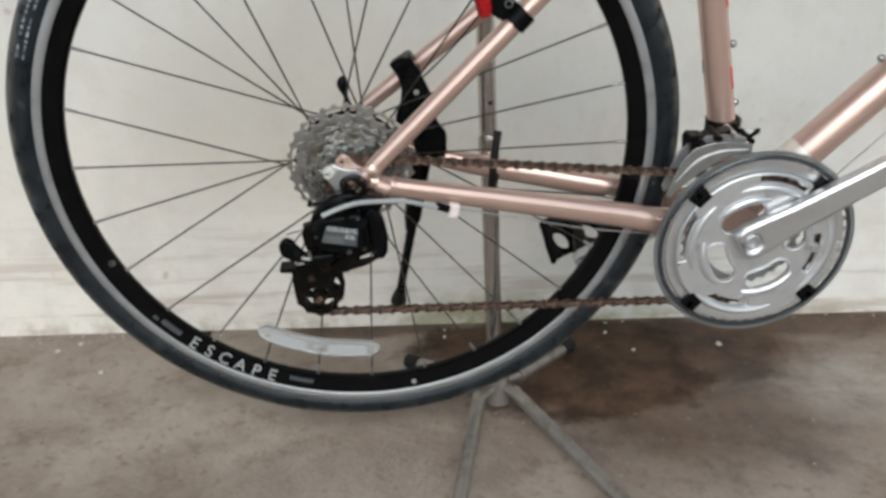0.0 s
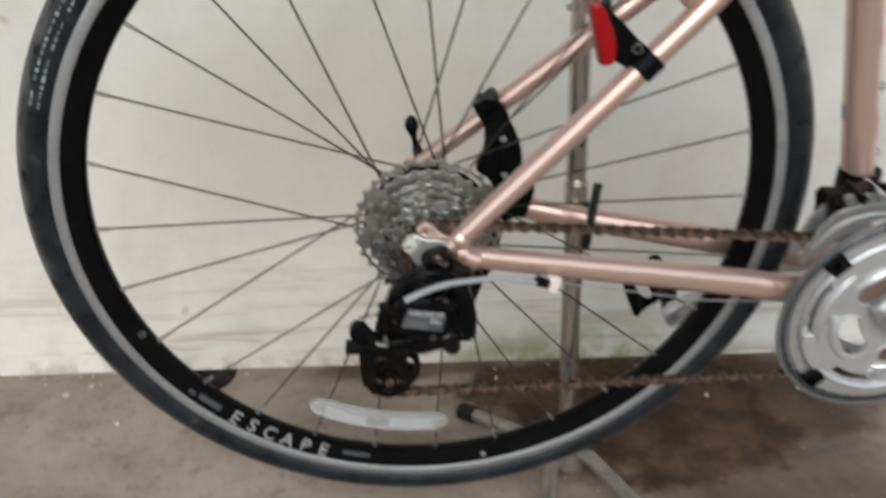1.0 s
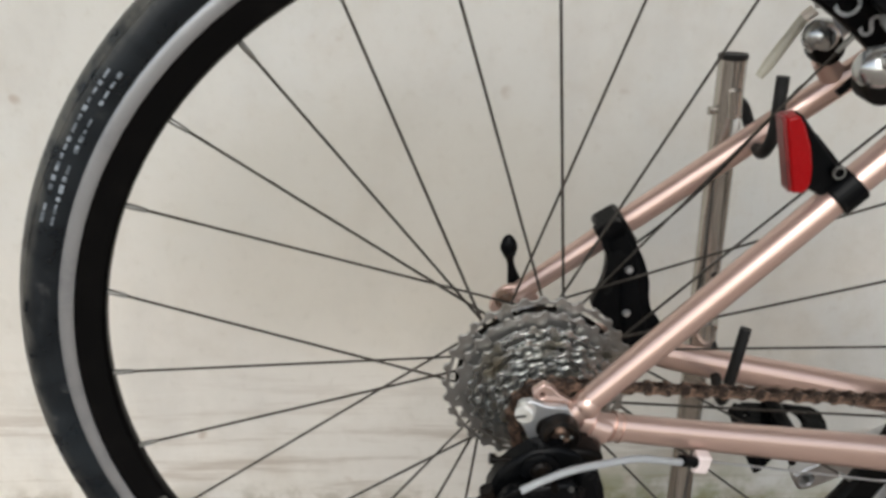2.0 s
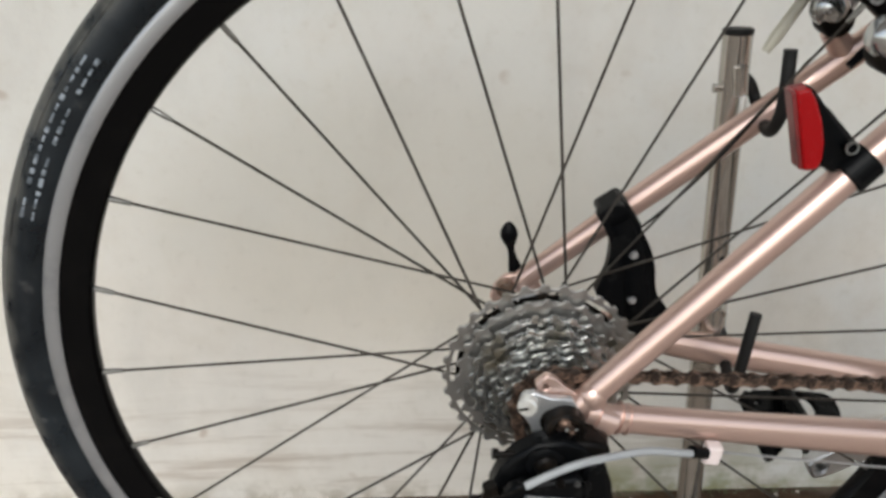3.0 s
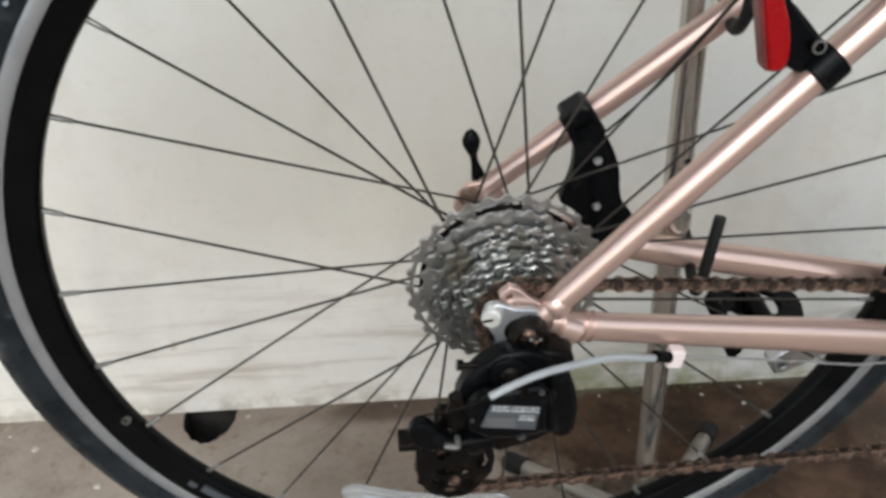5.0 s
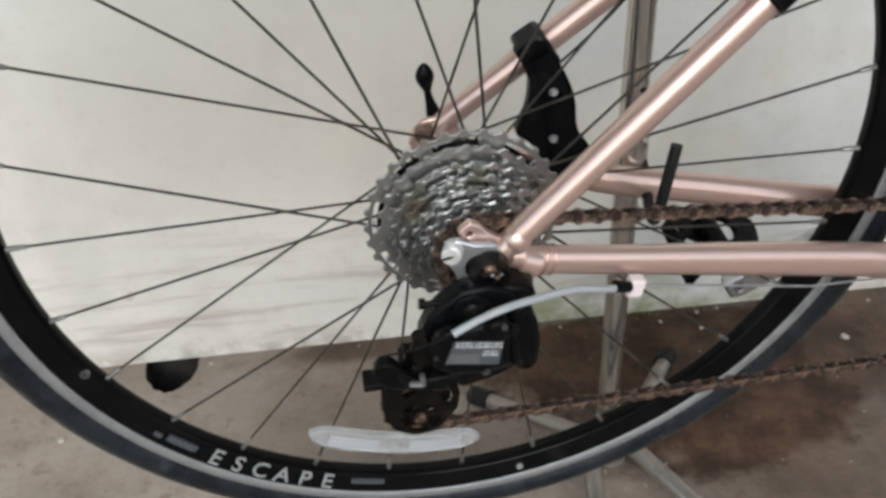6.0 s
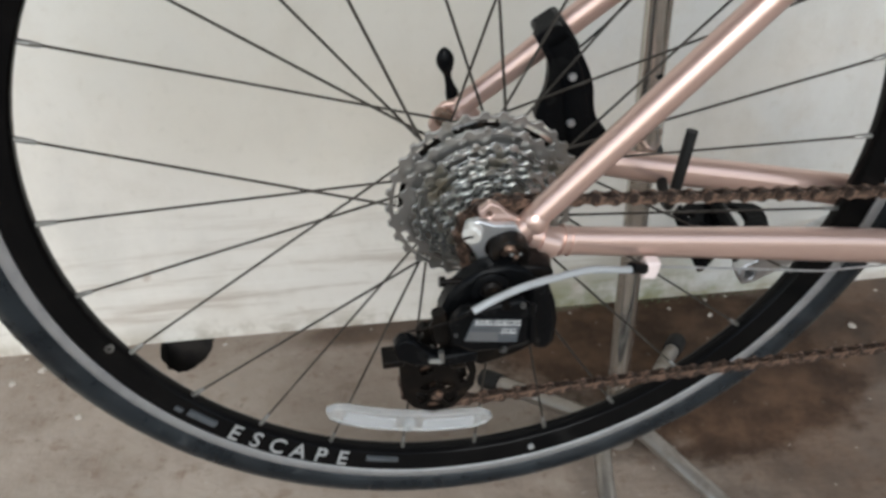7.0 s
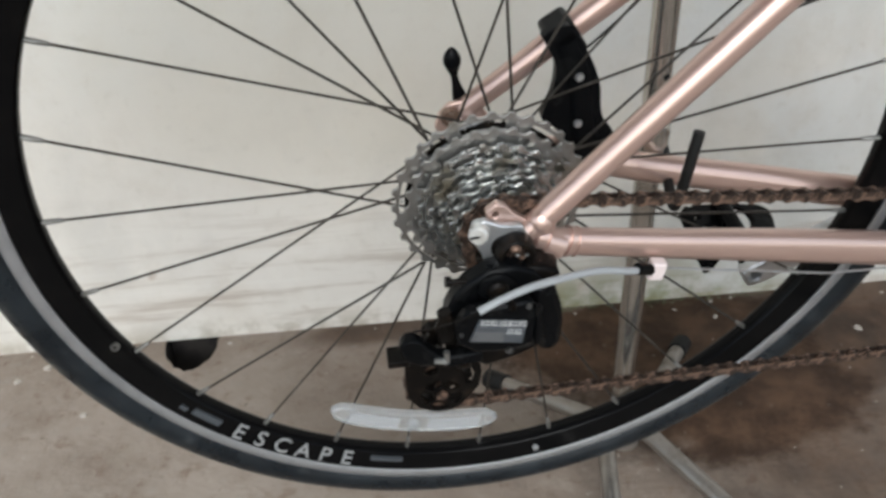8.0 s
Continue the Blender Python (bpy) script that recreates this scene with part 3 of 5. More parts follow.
for i, t_ in enumerate(teeth):
    y = -0.0250 - i * 0.0050
    rp = 0.0127 / (2 * math.sin(math.pi / t_))
    holes = [circle(0, 0, 0.0165 if t_ > 14 else 0.0140, 24)]
    if t_ >= 15:
        # lightening slots just outside the next cog's teeth
        n = 9 if t_ > 24 else 7
        s0, s1 = (0.0112, 0.0046) if t_ > 24 else (0.0085, 0.0046)
        holes += [arc_slot(0, 0, rp - s0, rp - s1, 360 / n * k + i * 23, 360 / n * k + i * 23 + 360 / n * (0.42 + 0.34 * (k % 3) / 2), 5) for k in range(n)]
    bm = plate(B(), gear_outline(t_, turn=i * 0.21), y - 0.0010, y + 0.0010, holes)
    for k in range(t_):
        if k % 3 == i % 3 and t_ > 13:
            a = 2 * math.pi * (k + 0.5) / t_ + i * 0.21
            tube(bm, [((rp - 0.0062) * math.cos(a), y - 0.0018, (rp - 0.0062) * math.sin(a)), ((rp - 0.0062) * math.cos(a), y, (rp - 0.0062) * math.sin(a))], 0.0011, 6)
    part("cog", bm, RUST if t_ < 13 else (BIG_STEEL if t_ > 24 else STEEL), cassette, "" if t_ > 12 else "rusty small cog", bevel=0.0003)
    if i < 7:
        part("spacer", lathe(B(), [(0.0158, y - 0.0011), (0.0205 if t_ > 15 else 0.0185, y - 0.0011), (0.0205 if t_ > 15 else 0.0185, y - 0.0036), (0.0158, y - 0.0036)], 28), GREASE, cassette)

# Added dark disc; its colour stands for the shade behind the cog slots.
part("slot_backing", lathe(B(), [(0.0160, -0.0232), (0.0560, -0.0232), (0.0565, -0.0222), (0.0160, -0.0215)], 48), GREASE, cassette, "dark disc added behind the cogs to fill their slots with shade")

# frame
frame_part = part("frame", tube(B(), [(BBF[0], -0.036, BBF[1]), (BBF[0], 0.036, BBF[1])], 0.0215, 24), PAINT, bicycle, "rose-pink metallic painted frame")
ST = Vector((-0.025, 0, 0.125)).normalized()
seat = Vector((BBF[0] - 0.0022, 0, BBF[1]))
part("seat_tube", tube(B(), [seat, seat + ST * 0.56], 0.0143, 24), PAINT, frame_part)
DT = Vector((0.703, 0, 0.711)).normalized()
p0 = Vector((BBF[0] + 0.0006, 0, BBF[1] - 0.0006))
part("down_tube", tube(B(), [p0, p0 + DT * 0.60], 0.0202, 24), PAINT, frame_part)
part("pale_band", tube(B(), [p0 + DT * 0.058, p0 + DT * 0.101], 0.0206, 24), BAND, frame_part, "pale painted band on the down tube")
part("chain_stay", tube(B(), smooth_path([(0.020, -0.0695, 0.000), (0.0277, -0.0690, -0.0031), (0.0433, -0.0670, -0.0086), (0.1067, -0.0618, -0.0229), (0.1669, -0.0561, -0.0368), (0.2188, -0.0512, -0.0488),
                                         (0.2860, -0.0452, -0.0647), (0.3113, -0.0430, -0.0712), (0.385, -0.030, -0.0860)]),
                         [0.0075, 0.0086, 0.0096, 0.0106, 0.0121, 0.0130, 0.0137, 0.0140, 0.0140], 20, 0.80), PAINT, frame_part)
part("chain_stay", tube(B(), smooth_path([(0.004, 0.0670, 0.000), (0.050, 0.0640, -0.0180), (0.1224, 0.0550, -0.0384), (0.2157, 0.0480, -0.0575), (0.292, 0.0400, -0.0720), (0.385, 0.030, -0.0880)]),
                         [0.0075, 0.0095, 0.0118, 0.0128, 0.0135, 0.0138], 20, 0.85), PAINT, frame_part)
part("seat_stay", tube(B(), smooth_path([(0.013, -0.0690, 0.003), (0.0228, -0.0680, 0.0118), (0.0935, -0.0615, 0.0790), (0.1643, -0.0550, 0.1467), (0.2200, -0.0480, 0.2010), (0.300, -0.022, 0.285), (0.332, -0.012, 0.318)]),
                        [0.0072, 0.0084, 0.0094, 0.0096, 0.0098, 0.0098, 0.0096], 20), PAINT, frame_part)
part("seat_stay", tube(B(), smooth_path([(-0.0040, 0.0660, 0.0150), (0.0028, 0.0640, 0.0215), (0.0305, 0.0630, 0.0430), (0.0690, 0.0620, 0.0727), (0.1054, 0.0600, 0.1010), (0.1400, 0.0580, 0.1280), (0.1730, 0.0560, 0.1540), (0.2044, 0.0540, 0.1788), (0.300, 0.024, 0.272), (0.332, 0.012, 0.304)]),
                        [0.0070, 0.0082, 0.0094, 0.0096, 0.0098, 0.0098, 0.0096], 20), PAINT, frame_part)
# dropouts
part("dropout", plate(B(), [(-0.0120, 0.0230), (-0.0050, 0.0290), (0.0010, 0.0260), (0.0060, 0.0200), (0.0170, 0.0120), (0.0330, 0.0040), (0.0360, -0.0090), (0.0300, -0.0160), (0.0200, -0.0190), (0.0100, -0.0150),
                             (0.0060, -0.0060), (-0.0040, -0.0040), (-0.0080, 0.0060)], -0.0705, -0.0645, [circle(-0.0055, 0.0205, 0.0022, 10)]), PAINT, frame_part, bevel=0.001)
part("lug", ball(B(), (0.0235, -0.0690, 0.0115), 0.0098, (1, 0.9, 1)), PAINT, frame_part)
part("lug", tube(B(), [(0.0255, -0.0690, -0.0035), (0.0365, -0.0680, -0.0090)], [0.0094, 0.0102], 18), PAINT, frame_part)
for c0, c1, r in (((0.0405, -0.0674, -0.0077), (0.0424, -0.0672, -0.0084), 0.0110), ((0.0465, -0.0668, -0.0094), (0.0480, -0.0667, -0.0098), 0.0106)):
    part("lug_ring", tube(B(), [c0, c1], r, 20, 0.84), PAINT, frame_part)
part("dropout", plate(B(), [(-0.0240, 0.0060), (-0.0210, 0.0160), (-0.0130, 0.0240), (0.0000, 0.0260), (0.0100, 0.0220), (0.0180, 0.0080), (0.0130, -0.0130), (0.0000, -0.0170), (-0.0140, -0.0120)], 0.0610, 0.0665), PAINT, frame_part, bevel=0.001)
part("axle_washer", lathe(B(), [(0, 0.0560), (0.0060, 0.0560), (0.0072, 0.0575), (0.0072, 0.0620), (0, 0.0620)], 16, (-0.0130, 0.0150), closed=False), BROWN, frame_part)
part("cable_stop", box(B(), (0.1012, -0.0755, -0.0330), (0.0105, 0.0090, 0.0140), Matrix.Rotation(radians(10), 4, "Y")), PINK, frame_part, "pale pink cable stop on the chain stay", bevel=0.0016)
part("brake_boss", tube(B(), [(0.203, -0.0500, 0.1895), (0.1960, -0.0500, 0.1990), (0.1870, -0.0500, 0.2090)], [0.0070, 0.0090, 0.0078], 16), PAINT, frame_part)
part("brake_boss", tube(B(), [(0.2100, 0.0530, 0.1800), (0.2030, 0.0530, 0.1880), (0.1930, 0.0510, 0.2000)], [0.0070, 0.0088, 0.0076], 16), PAINT, frame_part)
for mat, z0, z1, side in ((RED_PRINT, 0.0545, 0.0775, 1), (BLUE_PRINT, 0.074, 0.088, -1), (RED_PRINT, 0.138, 0.152, 1)):
    c0 = seat + ST * ((z0 - BBF[1]) / ST.z)
    c1 = seat + ST * ((z1 - BBF[1]) / ST.z)
    e1 = Vector((ST.z, 0, -ST.x))
    bm = B()
    a0 = radians(16 if side > 0 else 172)
    vs = [[bm.verts.new(c + (e1 * math.cos(a) - Vector((0, 1, 0)) * math.sin(a)) * 0.0146) for a in (a0 + radians(34) * k / 5 for k in range(6))] for c in (c0, c1)]
    for k in range(5):
        bm.faces.new((vs[0][k], vs[0][k + 1], vs[1][k + 1], vs[1][k]))
    part("tube_decal", bm, mat, frame_part, "small printed decal")
for x, z in ((0.3910, 0.1007), (0.4020, 0.0387), (0.5479, 0.0790)):
    part("bottle_boss_bolt", ball(B(), (x, 0, z), 0.0040, (1, 1, 1), 12), GREY_ALLOY, frame_part)

part("bare_cable", tube(B(), [(0.470, -0.014, -0.0962), (0.5182, -0.012, -0.0471), (0.5645, -0.010, 0.0002), (0.680, -0.008, 0.118)], 0.0009, 6), SATIN, frame_part, "thin steel cable under the down tube")

# claw of the rear gear hanger and the quick release
hanger = part("gear_hanger", plate(B(), [(-0.0210, 0.0190), (-0.0130, 0.0215), (-0.0030, 0.0165), (0.0100, 0.0150), (0.0150, 0.0060), (0.0120, -0.0180), (0.0000, -0.0260), (-0.0110, -0.0210), (-0.0150, -0.0040), (-0.0215, 0.0080)],
                                  -0.0765, -0.0715), SATIN, bicycle, "silver steel gear hanger plate", bevel=0.001)
part("hanger_bolt", tube(B(), [(-0.0150, -0.0715, 0.0135), (-0.0182, -0.0820, 0.0150), (-0.0186, -0.0832, 0.0152)], [0.0062, 0.0062, 0.0050], 18), WHITE_METAL, hanger, "bright bolt head")
part("bolt_slot", plate(B(), [(-0.0236, 0.0138), (-0.0138, 0.0152), (-0.0139, 0.0164), (-0.0237, 0.0150)], -0.0836, -0.0828), GREASE, hanger)
part("pivot_ring", lathe(B(), [(0.0078, -0.0870), (0.0105, -0.0880), (0.0122, -0.0860), (0.0125, -0.0760), (0.0078, -0.0760)], 24, (0.0052, -0.0010)), GREASE, hanger)
part("pivot_bolt", lathe(B(), [(0, -0.0830), (0.0022, -0.0830), (0.0026, -0.0850), (0.0050, -0.0855), (0.0062, -0.0840), (0.0066, -0.0760), (0, -0.0760)], 16, (0.0054, -0.0012), closed=False), RUST, hanger)
# Tiny grey beads model the glints round the pivot; the larger one is rusty.
for x, z, r, mat in ((0.0050, 0.0016, 0.0011, GREY_ALLOY), (0.0022, -0.0091, 0.0012, GREY_ALLOY), (0.0108, 0.0011, 0.0009, GREY_ALLOY), (0.0035, 0.0070, 0.0030, BROWN)):
    part("glint_stub", ball(B(), (x, -0.0875, z), r, (1.3, 1, 0.9), 10), mat, hanger)
part("rusty_stop", ball(B(), (0.0240, -0.0800, -0.0125), 0.0070, (1.2, 1.2, 0.7), 12), RUST, hanger)
qr = part("quick_release", lathe(B(), [(0, 0.0690), (0.0090, 0.0690), (0.0095, 0.0780), (0.0070, 0.0840), (0, 0.0840)], 18, (-0.001, 0.003), closed=False), BLACK, bicycle, "black quick-release lever turned up")
part("lever", tube(B(), smooth_path([(-0.001, 0.0760, 0.003), (-0.0030, 0.0760, 0.0190), (-0.0062, 0.0745, 0.0340), (-0.0080, 0.0735, 0.0440), (-0.0092, 0.0730, 0.0540), (-0.0094, 0.0730, 0.0625)], 6),
                   [0.0050, 0.0052, 0.0054, 0.0050, 0.0034, 0.0027, 0.0028, 0.0048, 0.0066, 0.0066, 0.0046, 0.0012], 14, 0.8), BLACK, qr)

# rear derailleur
mech = part("rear_derailleur", plate(B(), [(-0.0415, -0.0450), (-0.0405, -0.0330), (-0.0350, -0.0200), (-0.0260, -0.0105), (-0.0146, -0.0030), (0.0010, -0.0010), (0.0135, -0.0060), (0.0230, -0.0160), (0.0225, -0.0400), (0.0100, -0.0560), (-0.0150, -0.0600), (-0.0340, -0.0560)],
                                     -0.0950, -0.0800), BLACK, bicycle, "black rear derailleur, greasy, with a grey label plate", bevel=0.0028)
part("pivot_shell", lathe(B(), [(0, -0.0985), (0.0100, -0.0985), (0.0125, -0.0970), (0.0130, -0.0920), (0, -0.0920)], 26, (-0.0090, -0.0170), closed=False), BLACK, mech)
part("pivot_boss", lathe(B(), [(0, -0.1020), (0.0050, -0.1018), (0.0068, -0.1000), (0.0070, -0.0960), (0, -0.0960)], 18, (-0.0090, -0.0150), closed=False), GREASE, mech)
part("upper_knuckle", plate(B(), [(0.0080, -0.0040), (0.0220, -0.0060), (0.0310, -0.0100), (0.0320, -0.0200), (0.0200, -0.0270), (0.0080, -0.0240)], -0.0930, -0.0700), GREASE, mech, bevel=0.003)
part("spring_band", plate(B(), [(-0.0020, -0.0080), (0.0150, -0.0080), (0.0160, -0.0160), (0.0040, -0.0190), (-0.0020, -0.0140)], -0.0850, -0.0770), GREASE, mech, bevel=0.002)
part("inner_link", plate(B(), [(-0.0450, -0.0480), (-0.0300, -0.0420), (-0.0100, -0.0400), (-0.0080, -0.0680), (-0.0200, -0.0720), (-0.0400, -0.0700)], -0.0940, -0.0840), GREASE, mech, bevel=0.002)
part("front_link", plate(B(), [(-0.0375, -0.0330), (-0.0290, -0.0205), (0.0100, -0.0165), (0.0140, -0.0260), (0.0134, -0.0537), (-0.0037, -0.0580), (-0.0238, -0.0561), (-0.0355, -0.0480)], -0.1095, -0.0990), BLACK, mech, bevel=0.0028)
part("side_cover", plate(B(), [(0.0125, -0.0220), (0.0180, -0.0150), (0.0270, -0.0170), (0.0325, -0.0340), (0.0348, -0.0500), (0.0340, -0.0660), (0.0300, -0.0730), (0.0190, -0.0715), (0.0150, -0.0450)], -0.0990, -0.0840), BLACK, mech, bevel=0.0045)
part("cover_edge", tube(B(), [(0.0142, -0.1090, -0.0210), (0.0155, -0.1080, -0.0530)], 0.0022, 8), BLACK, mech)
part("label_plate", plate(B(), [(-0.0283, -0.0437), (-0.0224, -0.0268), (0.0075, -0.0322), (0.0046, -0.0500)], -0.1106, -0.1088), DULL_PRINT, mech, "dark grey label with worn silver marks")
for x0, w, z in ((-0.0214, 0.0050, -0.0292), (-0.0158, 0.0050, -0.0302), (-0.0102, 0.0050, -0.0312), (-0.0046, 0.0062, -0.0323), (0.0022, 0.0044, -0.0334), (-0.0052, 0.0042, -0.0388), (-0.0002, 0.0042, -0.0397)):
    bm = B()
    for dz in (0.0014, -0.0014):
        box(bm, (x0 + w / 2, -0.1108, z + dz), (w, 0.0008, 0.0012), Matrix.Rotation(radians(10), 4, "Y"))
    box(bm, (x0 + w * 0.16, -0.1108, z), (0.0013, 0.0008, 0.0038), Matrix.Rotation(radians(24), 4, "Y"))
    part("label_mark", bm, LABEL_PRINT, mech)
# Lighter grey lower-left corner of the label.
part("label_corner", plate(B(), [(-0.0279, -0.0432), (-0.0252, -0.0358), (-0.0066, -0.0390), (-0.0074, -0.0470)], -0.1109, -0.1104), LABEL_GREY, mech, "grey corner of the label")
for x, z, r, y, mat in ((-0.0030, -0.0560, 0.0030, -0.1110, DARK_SCREW), (-0.0020, -0.0205, 0.0030, -0.1105, GREASE), (0.0080, -0.0205, 0.0020, -0.1110, DARK_SCREW), (0.0115, -0.0600, 0.0018, -0.1000, DARK_SCREW), (-0.0335, -0.0380, 0.0015, -0.1110, DARK_SCREW)):
    part("screw", lathe(B(), [(0, y + 0.0008), (r * 0.4, y + 0.0008), (r * 0.45, y), (r * 0.85, y), (r, y + 0.0014), (r, -0.0950), (0, -0.0950)], 14, (x, z), closed=False), mat, mech)
part("cage_arm", plate(B(), [(-0.0256, -0.0840), (-0.0080, -0.0700), (0.0061, -0.0610), (0.0266, -0.0580), (0.0360, -0.0525), (0.0308, -0.0747), (0.0113, -0.0855), (-0.0127, -0.0926)], -0.0870, -0.0800,
                       [[(0.0040, -0.0806), (0.0062, -0.0752), (0.0180, -0.0708), (0.0212, -0.0728), (0.0190, -0.0768)]]), GREASE, mech, "greasy black link from the body to the cage", bevel=0.0016)
part("limit_screw", tube(B(), [(-0.0400, -0.0900, -0.0112), (-0.0365, -0.0900, -0.0116), (-0.0362, -0.0900, -0.0117), (-0.0200, -0.0900, -0.0130)], [0.0034, 0.0034, 0.0018, 0.0018], 10), GREASE, mech)
part("lower_knuckle", plate(B(), [(-0.0712, -0.0540), (-0.0708, -0.0490), (-0.0675, -0.0450), (-0.0620, -0.0440), (-0.0575, -0.0470), (-0.0535, -0.0535), (-0.0470, -0.0605), (-0.0380, -0.0625), (-0.0179, -0.0610), (-0.0178, -0.0700), (-0.0420, -0.0715), (-0.0596, -0.0680), (-0.0690, -0.0615)], -0.1040, -0.0945), BLACK, mech, bevel=0.0035)
part("knuckle_back", plate(B(), [(-0.0360, -0.0620), (-0.0340, -0.0580), (-0.0230, -0.0610), (-0.0240, -0.0860), (-0.0345, -0.0860)], -0.0950, -0.0730), GREASE, mech, bevel=0.003)
part("knuckle_hinge", plate(B(), [(-0.0480, -0.0400), (-0.0440, -0.0300), (-0.0380, -0.0300), (-0.0340, -0.0400), (-0.0360, -0.0560), (-0.0460, -0.0540)], -0.1000, -0.0960), GREASE, mech, bevel=0.0015)
part("knuckle_screw", tube(B(), [(-0.0500, -0.1050, -0.0625), (-0.0420, -0.1050, -0.0645)], 0.0020, 8), GREY_ALLOY, mech)
# Short bare-alloy stub beside the knuckle screw.
part("glint_stub", tube(B(), [(-0.0420, -0.1050, -0.0560), (-0.0415, -0.1050, -0.0650)], 0.0018, 8), GREY_ALLOY, mech)
part("knuckle_pin", tube(B(), [(-0.0420, -0.0960, -0.0300), (-0.0400, -0.0960, -0.0440)], 0.0045, 10), GREASE, mech)
G, T = (-0.0290, -0.0860), (-0.0415, -0.1305)
cage = part("cage", plate(B(), [(-0.0668, -0.0900), (-0.0300, -0.0850), (-0.0160, -0.0930), (-0.0130, -0.1120), (-0.0150, -0.1260), (-0.0210, -0.1345), (-0.0262, -0.1420), (-0.0330, -0.1475), (-0.0450, -0.1490), (-0.0580, -0.1425), (-0.0655, -0.1300), (-0.0668, -0.1120)],
                             -0.0740, -0.0712, [circle(-0.0480, -0.1055, 0.0050, 12)] + [arc_slot(*T, 0.0068, 0.0148, 72 * k + 20, 72 * k + 74, 5) for k in range(5)] + [
                                                [(-0.0268, -0.1050), (-0.0205, -0.1060), (-0.0178, -0.1150), (-0.0200, -0.1225), (-0.0245, -0.1220)]]), GREASE, mech, "greasy black pulley cage", bevel=0.0007)
bm = B()
box(bm, (-0.0705, -0.0690, -0.0925), (0.0150, 0.0160, 0.0060))
part("cage_tab", bm, GREASE, mech, bevel=0.001)
part("inner_cage", plate(B(), [(-0.0520, -0.0850), (-0.0505, -0.1310), (-0.0445, -0.1370), (-0.0385, -0.1310), (-0.0360, -0.0850)], -0.0520, -0.0500), GREASE, mech)
for c in (G, T):
    n = 11
    out = gear_outline(n, *c, turn=0.3, extra=0.0022)
    holes = [arc_slot(*c, 0.0085, 0.0155, 90 * k + 12, 90 * k + 74, 5) for k in range(4)]
    part("jockey_wheel", plate(B(), out, -0.0650, -0.0590, holes), GREASE, mech, "greasy black jockey wheel", bevel=0.0006)
    part("pulley_bolt", tube(B(), [(c[0], -0.0765, c[1]), (c[0], -0.0490, c[1])], 0.0042, 12), RUST, mech)

part("gear_cable_housing", tube(B(), smooth_path([(-0.0245, -0.1190, -0.0114), (-0.0106, -0.1160, -0.0068), (0.0070, -0.1120, -0.0035), (0.0296, -0.1040, -0.0062), (0.0536, -0.0950, -0.0116), (0.0760, -0.0870, -0.0215), (0.0960, -0.0790, -0.0310)], 6), 0.0024, 12),
     CABLE_GREY, bicycle, "grey rear gear cable housing")
part("cable_ferrule", tube(B(), [(0.0850, -0.0835, -0.0240), (0.0955, -0.0790, -0.0300)], 0.0040, 12), BLACK, bicycle)
part("bare_cable", tube(B(), [(0.1080, -0.0780, -0.0312), (0.2400, -0.0600, -0.0700), (0.400, -0.020, -0.112)], 0.0008, 6), SATIN, bicycle)
part("bare_cable", tube(B(), smooth_path([(-0.0245, -0.1190, -0.0114), (-0.0330, -0.1150, -0.0200), (-0.0480, -0.1080, -0.0310), (-0.0620, -0.1030, -0.0370)], 4), 0.0007, 6), GREASE, bicycle)

# crankset
crank = part("crankset", plate(B(), gear_outline(48, *BB), -0.0570, -0.0540,
             [circle(*BB, 0.0825, 48)]), CRANK_ALLOY, bicycle, "silver triple crankset with a smoky plastic guard ring", bevel=0.0004, at=Matrix.Translation((-0.003, -0.006, 0.003)))
part("chain_guard", lathe(B(), [(0.0972, -0.0605), (0.1000, -0.0612), (0.1016, -0.0600), (0.1020, -0.0570), (0.1004, -0.0565), (0.0972, -0.0580)], 96, BB), SMOKE, crank, "smoky plastic chain guard ring")
part("guard_edge", lathe(B(), [(0.1018, -0.0600), (0.1050, -0.0604), (0.1062, -0.0590), (0.1050, -0.0572), (0.1018, -0.0574)], 96, BB), EDGE_SMOKE, crank, "clear smoky outer edge of the guard")
for a in (137, 227, 317, 47):
    part("guard_clip", plate(B(), arc_slot(*BB, 0.0800 if a != 47 else 0.074, 0.0965, a - 6, a + 6, 5), -0.0650, -0.0595), BLACK, crank, "black plastic clip", bevel=0.0012)
part("rivet_ring", lathe(B(), [(0.0850, -0.0590), (0.0880, -0.0602), (0.0940, -0.0602), (0.0950, -0.0570), (0.0850, -0.0570)], 96, BB), ALLOY, crank)


def kidney(cx, cz, r, half, a0, a1, seg=10):
    """A bent slot with round ends along an arc of radius r."""
    out = []
    for s, (b0, b1) in ((1, (a0, a1)), (-1, (a1, a0))):
        for k in range(seg + 1):
            a = radians(b0 + (b1 - b0) * k / seg)
            out.append((cx + (r + s * half) * math.cos(a), cz + (r + s * half) * math.sin(a)))
        e = radians(b1)
        c = Vector((cx + r * math.cos(e), cz + r * math.sin(e)))
        u = Vector((math.cos(e), math.sin(e))) * s
        w = Vector((-math.sin(e), math.cos(e))) * s
        out += [tuple(c + (u * math.cos(q) + w * math.sin(q)) * half) for q in (radians(36), radians(72), radians(108), radians(144))]
    return out


windows = [(0.0410, 0.0112, 90 * k + 98, 90 * k + 136) for k in range(4)]
spider_holes = [kidney(*BB, *w) for w in windows] + [arc_slot(*BB, r - 0.0036, r + 0.0036, a, a + 40, 8) for r, a in ((0.0770, 54), (0.0778, 150), (0.0700, 232), (0.0665, 330))]
part("spider", plate(B(), circle(*BB, 0.0842, 72), -0.0640, -0.0585, spider_holes + [circle(*BB, 0.009, 20)]), CRANK_ALLOY, crank, bevel=0.0016)
